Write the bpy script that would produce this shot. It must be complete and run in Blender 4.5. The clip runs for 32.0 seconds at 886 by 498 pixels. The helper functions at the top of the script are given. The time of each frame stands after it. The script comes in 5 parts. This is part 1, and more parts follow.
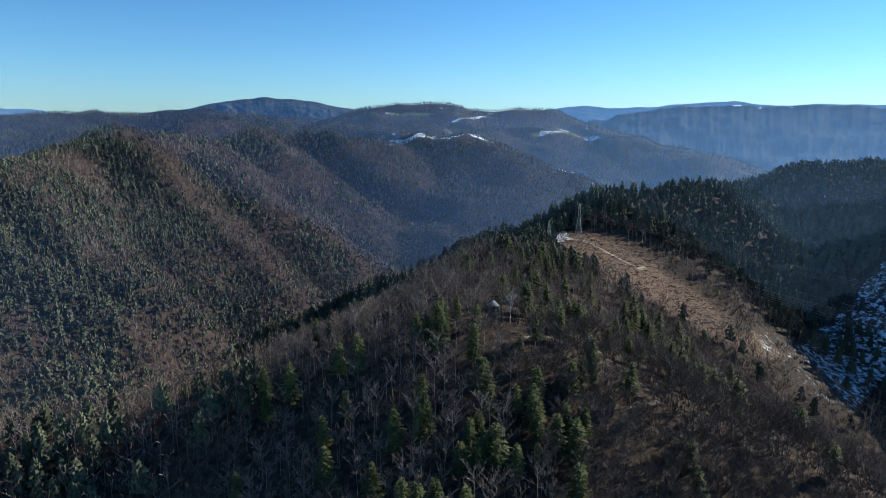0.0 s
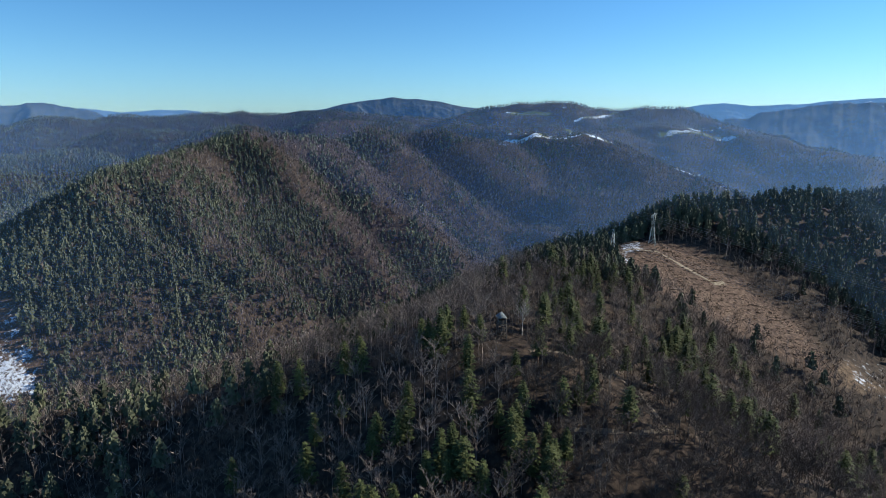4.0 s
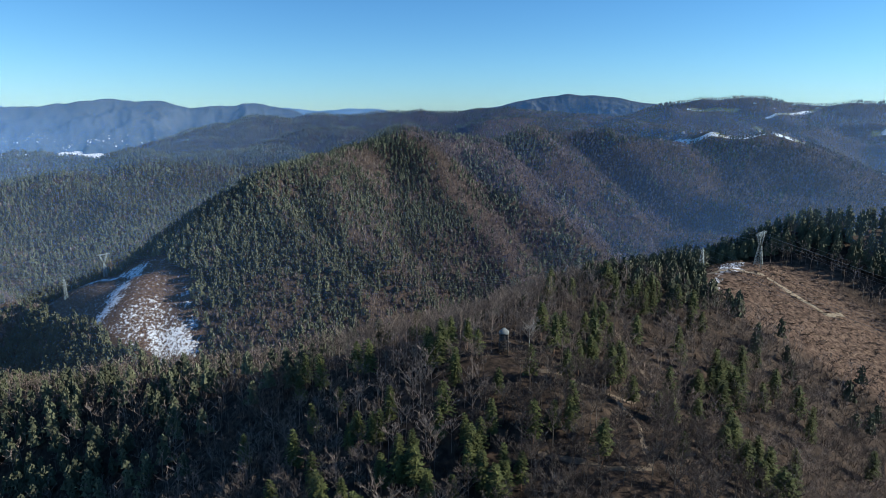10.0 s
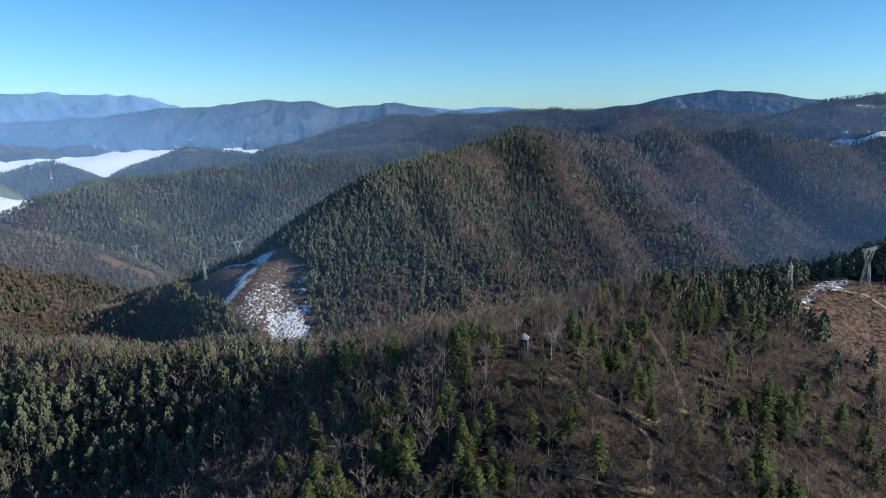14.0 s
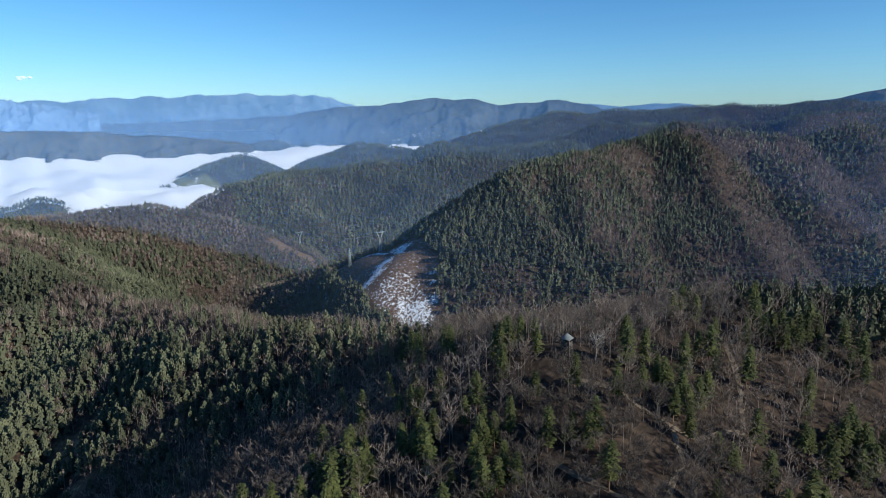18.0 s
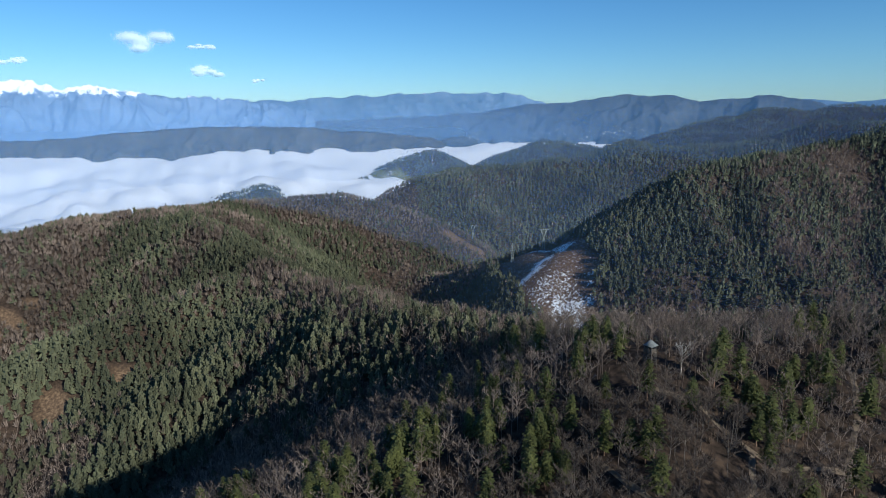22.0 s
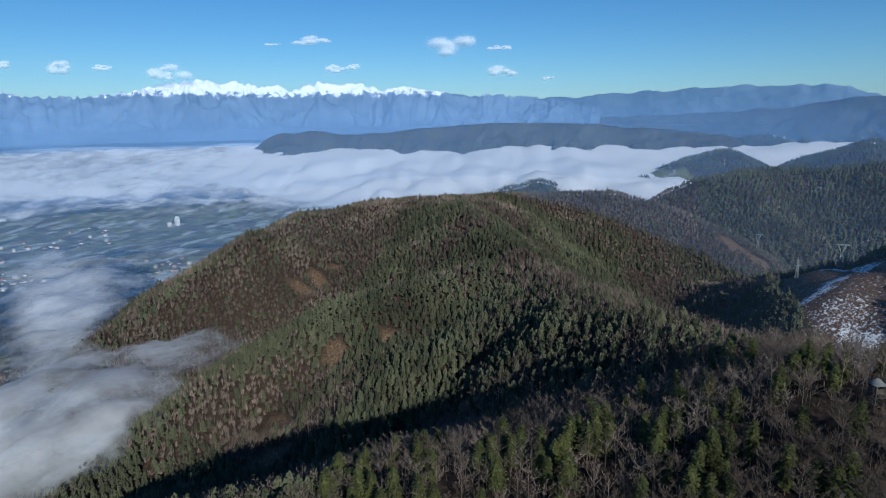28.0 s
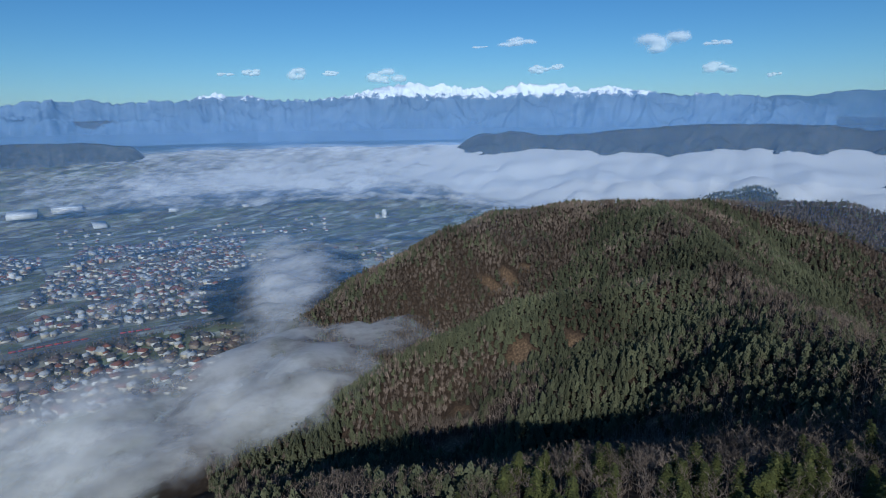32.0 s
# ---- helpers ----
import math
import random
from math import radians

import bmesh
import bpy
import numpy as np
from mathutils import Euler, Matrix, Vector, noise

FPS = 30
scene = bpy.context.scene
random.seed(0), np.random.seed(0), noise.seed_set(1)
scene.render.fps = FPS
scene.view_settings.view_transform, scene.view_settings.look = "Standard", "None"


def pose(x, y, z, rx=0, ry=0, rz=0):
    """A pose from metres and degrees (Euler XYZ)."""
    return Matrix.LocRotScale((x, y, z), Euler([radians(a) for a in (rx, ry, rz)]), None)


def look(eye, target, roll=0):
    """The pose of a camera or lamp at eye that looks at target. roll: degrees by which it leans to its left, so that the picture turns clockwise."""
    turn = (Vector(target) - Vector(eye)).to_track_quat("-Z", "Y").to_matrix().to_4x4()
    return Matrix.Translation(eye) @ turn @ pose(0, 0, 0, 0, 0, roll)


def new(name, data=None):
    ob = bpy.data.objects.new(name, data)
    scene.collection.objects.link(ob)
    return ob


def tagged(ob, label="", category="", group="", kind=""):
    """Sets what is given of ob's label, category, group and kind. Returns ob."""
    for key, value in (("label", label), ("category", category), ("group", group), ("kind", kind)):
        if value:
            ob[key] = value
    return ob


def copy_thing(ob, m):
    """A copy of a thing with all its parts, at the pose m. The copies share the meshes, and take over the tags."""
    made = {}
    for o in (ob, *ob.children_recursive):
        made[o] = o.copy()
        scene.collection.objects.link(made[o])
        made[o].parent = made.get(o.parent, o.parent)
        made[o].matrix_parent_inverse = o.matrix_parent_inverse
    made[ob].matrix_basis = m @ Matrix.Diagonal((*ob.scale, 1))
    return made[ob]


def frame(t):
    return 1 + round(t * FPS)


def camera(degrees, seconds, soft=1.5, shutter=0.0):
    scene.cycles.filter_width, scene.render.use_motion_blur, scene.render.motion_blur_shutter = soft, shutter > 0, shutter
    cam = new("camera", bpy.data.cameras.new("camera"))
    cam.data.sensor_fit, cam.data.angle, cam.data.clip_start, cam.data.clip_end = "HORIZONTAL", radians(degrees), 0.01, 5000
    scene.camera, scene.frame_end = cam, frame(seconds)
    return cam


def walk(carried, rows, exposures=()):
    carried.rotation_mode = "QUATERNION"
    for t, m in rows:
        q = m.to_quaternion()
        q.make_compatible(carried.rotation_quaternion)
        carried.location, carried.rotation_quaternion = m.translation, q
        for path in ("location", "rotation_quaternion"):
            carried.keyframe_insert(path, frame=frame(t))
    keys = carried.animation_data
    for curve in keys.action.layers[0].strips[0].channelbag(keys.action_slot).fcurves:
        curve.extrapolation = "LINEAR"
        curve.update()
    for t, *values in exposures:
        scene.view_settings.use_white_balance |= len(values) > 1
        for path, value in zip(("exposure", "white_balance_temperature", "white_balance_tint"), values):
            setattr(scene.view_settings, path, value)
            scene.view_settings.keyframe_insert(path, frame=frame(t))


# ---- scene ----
cam = camera(71.5, 32.0, soft=0.65)

PATH = [
    (0, -0.0, -224.9, 430.0, 78.70, 0.09, 0.00),
    (1, 10.9, -225.7, 431.1, 78.68, 0.08, 3.08),
    (2, 22.0, -225.3, 432.1, 78.64, 0.07, 6.17),
    (3, 32.8, -223.7, 433.1, 78.61, 0.05, 9.11),
    (4, 43.5, -221.9, 434.4, 78.56, 0.03, 11.72),
    (5, 54.3, -220.3, 436.1, 78.49, -0.01, 14.29),
    (6, 65.2, -218.6, 437.9, 78.44, -0.05, 16.84),
    (7, 75.9, -216.5, 439.3, 78.40, -0.09, 19.41),
    (8, 86.3, -213.7, 439.8, 78.37, -0.10, 22.03),
    (9, 96.2, -210.1, 440.4, 78.33, -0.05, 25.11),
    (10, 105.9, -206.6, 442.5, 78.21, -0.09, 28.25),
    (11, 116.0, -202.0, 443.3, 78.16, -0.13, 31.00),
    (12, 125.6, -196.8, 444.1, 78.16, -0.19, 33.67),
    (13, 135.9, -191.8, 444.5, 78.13, -0.23, 36.74),
    (14, 143.9, -186.2, 445.0, 78.07, -0.24, 41.07),
    (15, 152.6, -180.3, 445.2, 78.02, -0.27, 44.68),
    (16, 161.4, -173.9, 445.2, 77.98, -0.31, 48.07),
    (17, 169.9, -166.5, 445.0, 77.95, -0.35, 51.75),
    (18, 177.4, -158.0, 444.5, 77.92, -0.37, 56.25),
    (19, 184.4, -150.1, 444.5, 77.90, -0.37, 60.85),
    (20, 190.8, -142.5, 443.9, 77.86, -0.35, 65.32),
    (21, 196.6, -135.3, 444.1, 77.83, -0.38, 69.54),
    (22, 201.2, -127.2, 444.1, 77.79, -0.39, 73.80),
    (23, 204.8, -118.3, 444.1, 77.74, -0.38, 78.31),
    (24, 208.6, -109.2, 443.8, 77.74, -0.40, 82.91),
    (25, 211.3, -100.4, 444.1, 77.71, -0.46, 87.41),
    (26, 212.8, -96.6, 444.0, 77.71, -0.52, 91.63),
    (27, 213.5, -95.9, 443.9, 77.71, -0.59, 95.71),
    (28, 213.6, -96.4, 443.9, 77.70, -0.68, 99.79),
    (29, 213.6, -96.2, 444.4, 77.78, -0.69, 104.00),
    (30, 213.4, -96.3, 444.4, 77.85, -0.73, 108.32),
    (31, 213.7, -97.0, 444.5, 77.88, -0.71, 113.01),
    (32, 214.7, -97.0, 444.9, 77.94, -0.70, 117.87),
]
walk(cam, [(t, pose(x, y, z, rx, 0, rz) @ pose(0, 0, 0, 0, 0, lean)) for t, x, y, z, rx, lean, rz in PATH],
     exposures=[(0, 0.36, 6000, 4.0), (12, 0.37, 5950, 4.0), (20, 0.08, 5850, 4.0), (28, -0.49, 5600, 4.0), (32, -0.71, 5500, 4.0)])

# ---- world, sun ----
SUN_AZ, SUN_EL = 62.0, 25.8
world = bpy.data.worlds.new("sky")
scene.world = world
world.use_nodes = True
wn = world.node_tree
sky = wn.nodes.new("ShaderNodeTexSky")
sky.sky_type = 'NISHITA'
sky.sun_disc = False
sky.sun_elevation, sky.sun_rotation = radians(SUN_EL), radians(SUN_AZ)
sky.altitude, sky.air_density, sky.dust_density, sky.ozone_density = 600, 1.0, 0.0, 4.0
bg = wn.nodes["Background"]
bg.inputs["Strength"].default_value = 0.1
hue = wn.nodes.new("ShaderNodeHueSaturation")
hue.inputs["Saturation"].default_value = 1.12
wn.links.new(sky.outputs["Color"], hue.inputs["Color"])
clear = wn.nodes.new("ShaderNodeMix")
clear.data_type, clear.blend_type = 'RGBA', 'MULTIPLY'
clear.inputs["Factor"].default_value = 1.0
clear.inputs["B"].default_value = (0.80, 0.98, 1.10, 1)
wn.links.new(hue.outputs["Color"], clear.inputs["A"])
wn.links.new(clear.outputs["Result"], bg.inputs["Color"])
sun_data = bpy.data.lights.new("sun", 'SUN')
sun_data.energy, sun_data.angle, sun_data.color = 5.0, radians(0.5), (1.0, 0.91, 0.78)
sun = new("sun", sun_data)
_sd = Vector((math.sin(radians(SUN_AZ)) * math.cos(radians(SUN_EL)), math.cos(radians(SUN_AZ)) * math.cos(radians(SUN_EL)), math.sin(radians(SUN_EL))))
sun.matrix_world = look(_sd * 1000, (0, 0, 0))

# ---- materials ----


def material(name, colours, scale=1.0, rough=0.9, detail=4.0, tint=0.0, bump=0.0, coarse=0.15, metal=0.0, island=0.0):
    """Noise-mixed colours at two scales; tint: spread by the points' own tint value; island: spread by piece."""
    m = bpy.data.materials.new(name)
    m.use_nodes = True
    nt = m.node_tree
    nodes, links = nt.nodes, nt.links
    bs = nodes["Principled BSDF"]
    bs.inputs["Roughness"].default_value = rough
    bs.inputs["Metallic"].default_value = metal
    bs.inputs["Specular IOR Level"].default_value = 0.25
    tc = nodes.new("ShaderNodeNewGeometry")
    n1 = nodes.new("ShaderNodeTexNoise")
    n1.inputs["Scale"].default_value = scale
    n1.inputs["Detail"].default_value = detail
    links.new(tc.outputs["Position"], n1.inputs["Vector"])
    ramp = nodes.new("ShaderNodeValToRGB")
    els = ramp.color_ramp.elements
    for i, c in enumerate(colours):
        pos = 0.3 + 0.4 * i / max(1, len(colours) - 1)
        e = els[i] if i < 2 else els.new(pos)
        e.position, e.color = pos, (*c, 1)
    links.new(n1.outputs["Fac"], ramp.inputs["Fac"])
    n2 = nodes.new("ShaderNodeTexNoise")
    n2.inputs["Scale"].default_value = scale * coarse
    n2.inputs["Detail"].default_value = 3
    links.new(tc.outputs["Position"], n2.inputs["Vector"])
    mr = nodes.new("ShaderNodeMapRange")
    mr.inputs["From Min"].default_value, mr.inputs["From Max"].default_value = 0.3, 0.7
    mr.inputs["To Min"].default_value, mr.inputs["To Max"].default_value = 0.75, 1.25
    links.new(n2.outputs["Fac"], mr.inputs["Value"])
    val = mr.outputs["Result"]
    for amount, kind in ((tint, "tint"), (island, "island")):
        if amount:
            if kind == "tint":
                at = nodes.new("ShaderNodeAttribute")
                at.attribute_name = "tint"
                src = at.outputs["Fac"]
            else:
                src = tc.outputs["Random Per Island"]
            mm = nodes.new("ShaderNodeMapRange")
            mm.inputs["To Min"].default_value, mm.inputs["To Max"].default_value = 1 - amount, 1 + amount
            links.new(src, mm.inputs["Value"])
            mul = nodes.new("ShaderNodeMath")
            mul.operation = 'MULTIPLY'
            links.new(val, mul.inputs[0])
            links.new(mm.outputs["Result"], mul.inputs[1])
            val = mul.outputs[0]
    mix = nodes.new("ShaderNodeVectorMath")
    mix.operation = 'SCALE'
    links.new(ramp.outputs["Color"], mix.inputs[0])
    links.new(val, mix.inputs["Scale"])
    links.new(mix.outputs["Vector"], bs.inputs["Base Color"])
    if bump:
        b = nodes.new("ShaderNodeBump")
        b.inputs["Strength"].default_value = bump
        links.new(n1.outputs["Fac"], b.inputs["Height"])
        links.new(b.outputs["Normal"], bs.inputs["Normal"])
    return m


M_BARK = material("grey_brown_bark", [(0.07, 0.058, 0.048), (0.15, 0.126, 0.106)], 0.3, island=0.2)
M_TWIG = material("bare_twigs", [(0.130, 0.099, 0.079), (0.228, 0.177, 0.143)], 0.1, tint=0.4, island=0.35)
M_BRUSH = material("dry_brush", [(0.07, 0.052, 0.040), (0.15, 0.108, 0.080)], 0.2, tint=0.4, island=0.3)
M_PINEBARK = material("pine_bark", [(0.14, 0.09, 0.06), (0.24, 0.15, 0.10)], 2.0)
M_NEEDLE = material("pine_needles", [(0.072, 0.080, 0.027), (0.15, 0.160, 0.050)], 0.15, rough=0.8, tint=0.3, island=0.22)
# Needles for the farther pines: haze is put into the colour as grey.
M_NEEDLE_HAZED = material("pine_needles_haze_greyed", [(0.052, 0.058, 0.035), (0.112, 0.114, 0.064)], 0.05, rough=0.9, tint=0.32, coarse=0.12)
M_WOOD = material("weathered_wood", [(0.075, 0.062, 0.052), (0.15, 0.128, 0.108)], 4.0, bump=0.2)
M_SHEET = material("grey_sheet_roof", [(0.13, 0.14, 0.135), (0.2, 0.21, 0.2)], 2.0, rough=0.8)
M_STEEL = material("galvanised_steel", [(0.24, 0.27, 0.255), (0.36, 0.39, 0.37)], 1.0, rough=0.6, metal=0.15)
M_CABLE = material("aluminium_cable", [(0.22, 0.22, 0.23), (0.3, 0.3, 0.31)], 1.0, rough=0.5, metal=0.6)

# ---- terrain ----
EYE = (120.0, -150.0)


def lattice(ix, iy, seed):
    h = (ix * 374761393 + iy * 668265263 + seed * 974634777) & 0xFFFFFFFF
    h = ((h ^ (h >> 13)) * 1274126177) & 0xFFFFFFFF
    return ((h ^ (h >> 16)) & 0xFFFFFF) / float(0xFFFFFF)


def wave(x, y, size, seed=0):
    """Smooth value noise, -1 to 1."""
    u, v = x / size, y / size
    iu, iv = np.floor(u).astype(np.int64), np.floor(v).astype(np.int64)
    fu, fv = u - iu, v - iv
    fu, fv = fu * fu * fu * (fu * (fu * 6 - 15) + 10), fv * fv * fv * (fv * (fv * 6 - 15) + 10)
    a, b = lattice(iu, iv, seed), lattice(iu + 1, iv, seed)
    c, d = lattice(iu, iv + 1, seed), lattice(iu + 1, iv + 1, seed)
    return ((a * (1 - fu) + b * fu) * (1 - fv) + (c * (1 - fu) + d * fu) * fv) * 2 - 1


def fbm(x, y, size, seed=0, n=4):
    return sum(wave(x, y, size / 2 ** i, seed + i) / 2 ** i for i in range(n))


# Crest lines (x, y, height), with the fall of their sides and the roundness of their tops.
RIDGES = [
    ([(128, 262, 338), (102, 230, 350), (60, 165, 350), (33, 90, 354), (15, 25, 352), (-15, 12, 344), (-75, 2, 328), (-165, -20, 302), (-238, -39, 286), (-413, -65, 266), (-595, -118, 250), (-772, -197, 267), (-950, -300, 290)], 0.64, 18),  # near
    ([(-721, -574, 240), (-854, -522, 265), (-993, -421, 280), (-1025, -256, 284), (-1184, -164, 259), (-1285, 59, 252), (-1262, 194, 215), (-1242, 349, 134)], 0.55, 28),  # summit
    ([(-721, -574, 240), (-600, -620, 215), (-506, -636, 185), (-450, -670, 120), (-420, -700, 20)], 0.7, 30),  # flank
    ([(-600, -130, 246), (-520, -290, 224), (-430, -440, 170), (-350, -480, 146), (-280, -500, 118), (-230, -510, 85), (-190, -530, 20)], 0.62, 30),  # face
    ([(-413, -65, 264), (-360, -200, 215), (-290, -330, 150), (-220, -420, 70)], 0.55, 40),  # face, nearer
    ([(20, 0, 350), (10, -66, 319), (25, -130, 311), (36, -190, 303), (50, -260, 270), (70, -330, 220)], 0.55, 20),  # south
    ([(40, 10, 342), (120, 0, 310), (210, 5, 272), (280, 20, 235)], 0.55, 25),  # east
    ([(-137, 277, 248), (-41, 293, 291), (56, 292, 336), (60, 285, 335), (136, 290, 366), (214, 340, 361), (358, 491, 357), (519, 630, 367), (700, 690, 365)], 0.8, 20),  # pine
    ([(450, 540, 362), (415, 400, 335), (400, 300, 312), (410, 200, 285), (430, 90, 245)], 0.55, 25),  # spur across the ravine
    ([(455, 170, 330), (478, 285, 388), (535, 400, 398), (640, 520, 380)], 0.85, 20),  # beyond the ravine; unseen hill, added to cast shade into it
    ([(-639, 932, 402), (-620, 675, 370), (-593, 493, 348), (-575, 400, 285), (-600, 312, 244), (-660, 318, 226), (-725, 322, 214), (-850, 262, 166), (-980, 200, 116)], 0.75, 28),  # snowhill
    ([(-639, 932, 402), (-532, 1262, 387), (-475, 1501, 397), (-549, 1594, 404), (-152, 1769, 380)], 0.68, 20),  # back
    ([(-1730, 1125, 356), (-1622, 1274, 346), (-1451, 1473, 334)], 0.55, 50),  # M1
    ([(-1730, 1125, 356), (-1894, 543, 239), (-1831, 395, 167)], 0.55, 28),  # M1f
    ([(-1894, 543, 239), (-1816, 508, 237), (-1833, 392, 218), (-1838, 293, 172), (-1818, 173, 97)], 0.5, 35),  # towards the fog
    ([(-2881, 1071, 196), (-2877, 1330, 322), (-2687, 1476, 274), (-2313, 1513, 320)], 0.55, 60),  # knollR
    ([(-3068, 411, 127), (-3132, 600, 200), (-3185, 798, 244), (-2829, 926, 162)], 0.55, 50),  # mast
    ([(-2714, -260, 106), (-2716, -149, 126), (-2713, 0, 92)], 0.42, 40),  # knoll
    ([(-474, 2636, 446), (-204, 2166, 401), (-49, 2025, 405), (50, 2022, 408), (134, 2021, 364), (200, 2047, 347), (292, 2086, 309), (379, 2080, 281), (476, 2039, 251), (552, 2006, 229), (640, 1990, 190)], 0.42, 60),  # meadow
    ([(-668, 3414, 480), (-449, 3246, 508), (-256, 3165, 533), (-14, 3175, 551), (205, 3269, 534), (422, 3250, 524), (574, 3228, 506), (876, 2853, 392), (1130, 2446, 301), (1223, 2182, 237)], 0.4, 80),  # plateau
    ([(-2916, 2571, 447), (-2767, 2704, 464), (-2384, 3042, 488), (-1923, 3353, 496), (-1632, 3536, 523), (-1271, 3462, 502), (-854, 3375, 494)], 0.35, 60),  # antenna
    ([(-1899, 2147, 394), (-1434, 2246, 411), (-1122, 2421, 427), (-1096, 2460, 447), (-863, 2648, 449)], 0.35, 60),  # brown
]


# Spurs (lift > 0) and gullies (lift < 0) on the long face beyond the near ridge: points, lift, half width.
FOLDS = [
    ([(-640, 600), (-567, 473), (-487, 455), (-407, 445), (-330, 450)], 12, 34),
    ([(-547, 512), (-442, 480), (-358, 478), (-300, 480)], -13, 26),
    ([(-600, 640), (-560, 600), (-480, 539), (-384, 526), (-310, 545)], 15, 36),
    ([(-575, 850), (-548, 800), (-443, 680), (-344, 640), (-280, 620)], -22, 42),
    ([(-600, 960), (-540, 940), (-421, 865), (-310, 810), (-240, 780)], 18, 42),
    ([(-530, 1055), (-399, 985), (-292, 940), (-230, 905)], -20, 38),
    ([(-500, 1190), (-400, 1110), (-290, 1080), (-190, 1060), (-110, 1040)], 16, 44),
    ([(-490, 1300), (-351, 1240), (-229, 1235), (-110, 1220)], -20, 40),
    ([(-500, 1420), (-330, 1390), (-207, 1375), (-90, 1350), (0, 1330)], 18, 46),
    ([(-446, 1560), (-275, 1500), (-129, 1470), (0, 1430)], -22, 44),
    ([(-400, 1680), (-300, 1633), (-180, 1600), (-50, 1570), (60, 1510)], 18, 48),
    # the hill above the valley
    ([(-900, -452), (-702, -462), (-576, -492), (-440, -515), (-330, -560)], -14, 40),
    ([(-560, -190), (-500, -300), (-420, -400), (-330, -430)], 9, 34),
    ([(-640, -180), (-600, -310), (-520, -430), (-430, -490)], -8, 30),
    ([(-440, -110), (-400, -220), (-330, -330)], -8, 28),
    ([(-1090, -60), (-960, 20), (-880, 60)], -14, 45),
]


def away_from(x, y, line):
    """Distance to a line of points in the plan."""
    best = np.full(x.shape, 1e9)
    for (x0, y0), (x1, y1) in zip(line[:-1], line[1:]):
        dx, dy = x1 - x0, y1 - y0
        s = np.clip(((x - x0) * dx + (y - y0) * dy) / (dx * dx + dy * dy), 0, 1)
        best = np.minimum(best, np.hypot(x - x0 - s * dx, y - y0 - s * dy))
    return best


def crest(x, y, line, slope, round_):
    """Height of one ridge over the plane."""
    best = np.full(x.shape, -1e9)
    for (x0, y0, z0), (x1, y1, z1) in zip(line[:-1], line[1:]):
        dx, dy = x1 - x0, y1 - y0
        s = np.clip(((x - x0) * dx + (y - y0) * dy) / (dx * dx + dy * dy), 0, 1)
        d = np.hypot(x - x0 - s * dx, y - y0 - s * dy)
        s = s * s * (3 - 2 * s) * 0.35 + s * 0.65
        best = np.maximum(best, z0 + (z1 - z0) * s - slope * (np.sqrt(d * d + round_ * round_) - round_))
    return best


def plain(x, y):
    """The valley floor; the far part of it is drawn in, and so rises towards the eye's level."""
    r = np.hypot(x - EYE[0], y - EYE[1])
    far = r + 1.44e-6 * np.maximum(r - 2500, 0) ** 3
    return 430 * (1 - r / far) + 2.0 * wave(x, y, 300, 7)


def height(x, y):
    x, y = np.asarray(x, float), np.asarray(y, float)
    xx, yy = x + 14 * wave(x, y, 130, 41), y + 14 * wave(x, y, 130, 51)
    base = plain(x, y)
    k = 9.0
    parts = [crest(xx, yy, *r) for r in RIDGES]
    top = np.maximum.reduce(parts)
    hill = top + k * np.log(sum(np.exp(np.clip((p - top) / k, -30, 0)) for p in parts)) - 2
    over = np.clip((hill - base) / 60, 0, 1)
    hill = hill + over * (5.0 * fbm(x, y, 90, 3, 3) + 9 * wave(x, y, 260, 13)) * np.clip(np.hypot(x - 20, y - 5) / 200, 0.15, 1)
    for line, lift, wide in FOLDS:
        hill = hill + lift * np.exp(-(away_from(xx, yy, line) / wide) ** 2)
    far = np.clip((np.hypot(x - EYE[0], y - EYE[1]) - 1500) / 500, 0, 1)
    hill = hill + np.clip((hill - base - 50) / 150, 0, 1) * far * (36 * (0.36 - np.abs(fbm(xx, yy, 420, 23, 3))))
    m = np.maximum(hill, base)
    return m + 6 * np.log(np.exp((hill - m) / 6) + np.exp((base - m) / 6))


def corridor(x, y):
    """Cut strips under the power lines, 0 to 1: the brown one by the near pylons, the snowy one on the next hill."""
    c = 207 - 0.109 * (x - 90)
    e = 7 * wave(x, y, 40, 77)
    near = (x > 72 + e) & (x < 230 + e) & (np.abs(y - c - 3) < 44 + e) & (y < 263 - 0.5 * (x - 112) + 0.5 * e) & (x < 206 + 0.4 * e)
    snowy = np.ones(x.shape, bool)
    ring = [(-810, 262), (-650, 224), (-560, 220), (-505, 230), (-466, 254), (-498, 288), (-548, 322), (-627, 344), (-720, 334)]
    for (ax, ay), (bx, by) in zip(ring, ring[1:] + ring[:1]):
        snowy &= (bx - ax) * (y + e - ay) - (by - ay) * (x + e - ax) > 0
    return near, snowy


def ravine(x, y):
    """The shaded snowy clearing in the ravine below the cut strip."""
    e = 9 * wave(x, y, 45, 78)
    return (y > 0.62 * (x - 214) + 118 + e) & (y < 0.5 * (x - 214) + 203 + e) & (x > 216 + 0.5 * e) & (x < 520)


def open_land(x, y):
    """Meadows on the far ridge and the valley floor."""
    meadow = np.zeros(x.shape, bool)
    for line, wide, _ in MEADOWS:
        meadow |= away_from(x, y, line) < wide * (1 + 0.5 * wave(x, y, 60, 5))
    return meadow


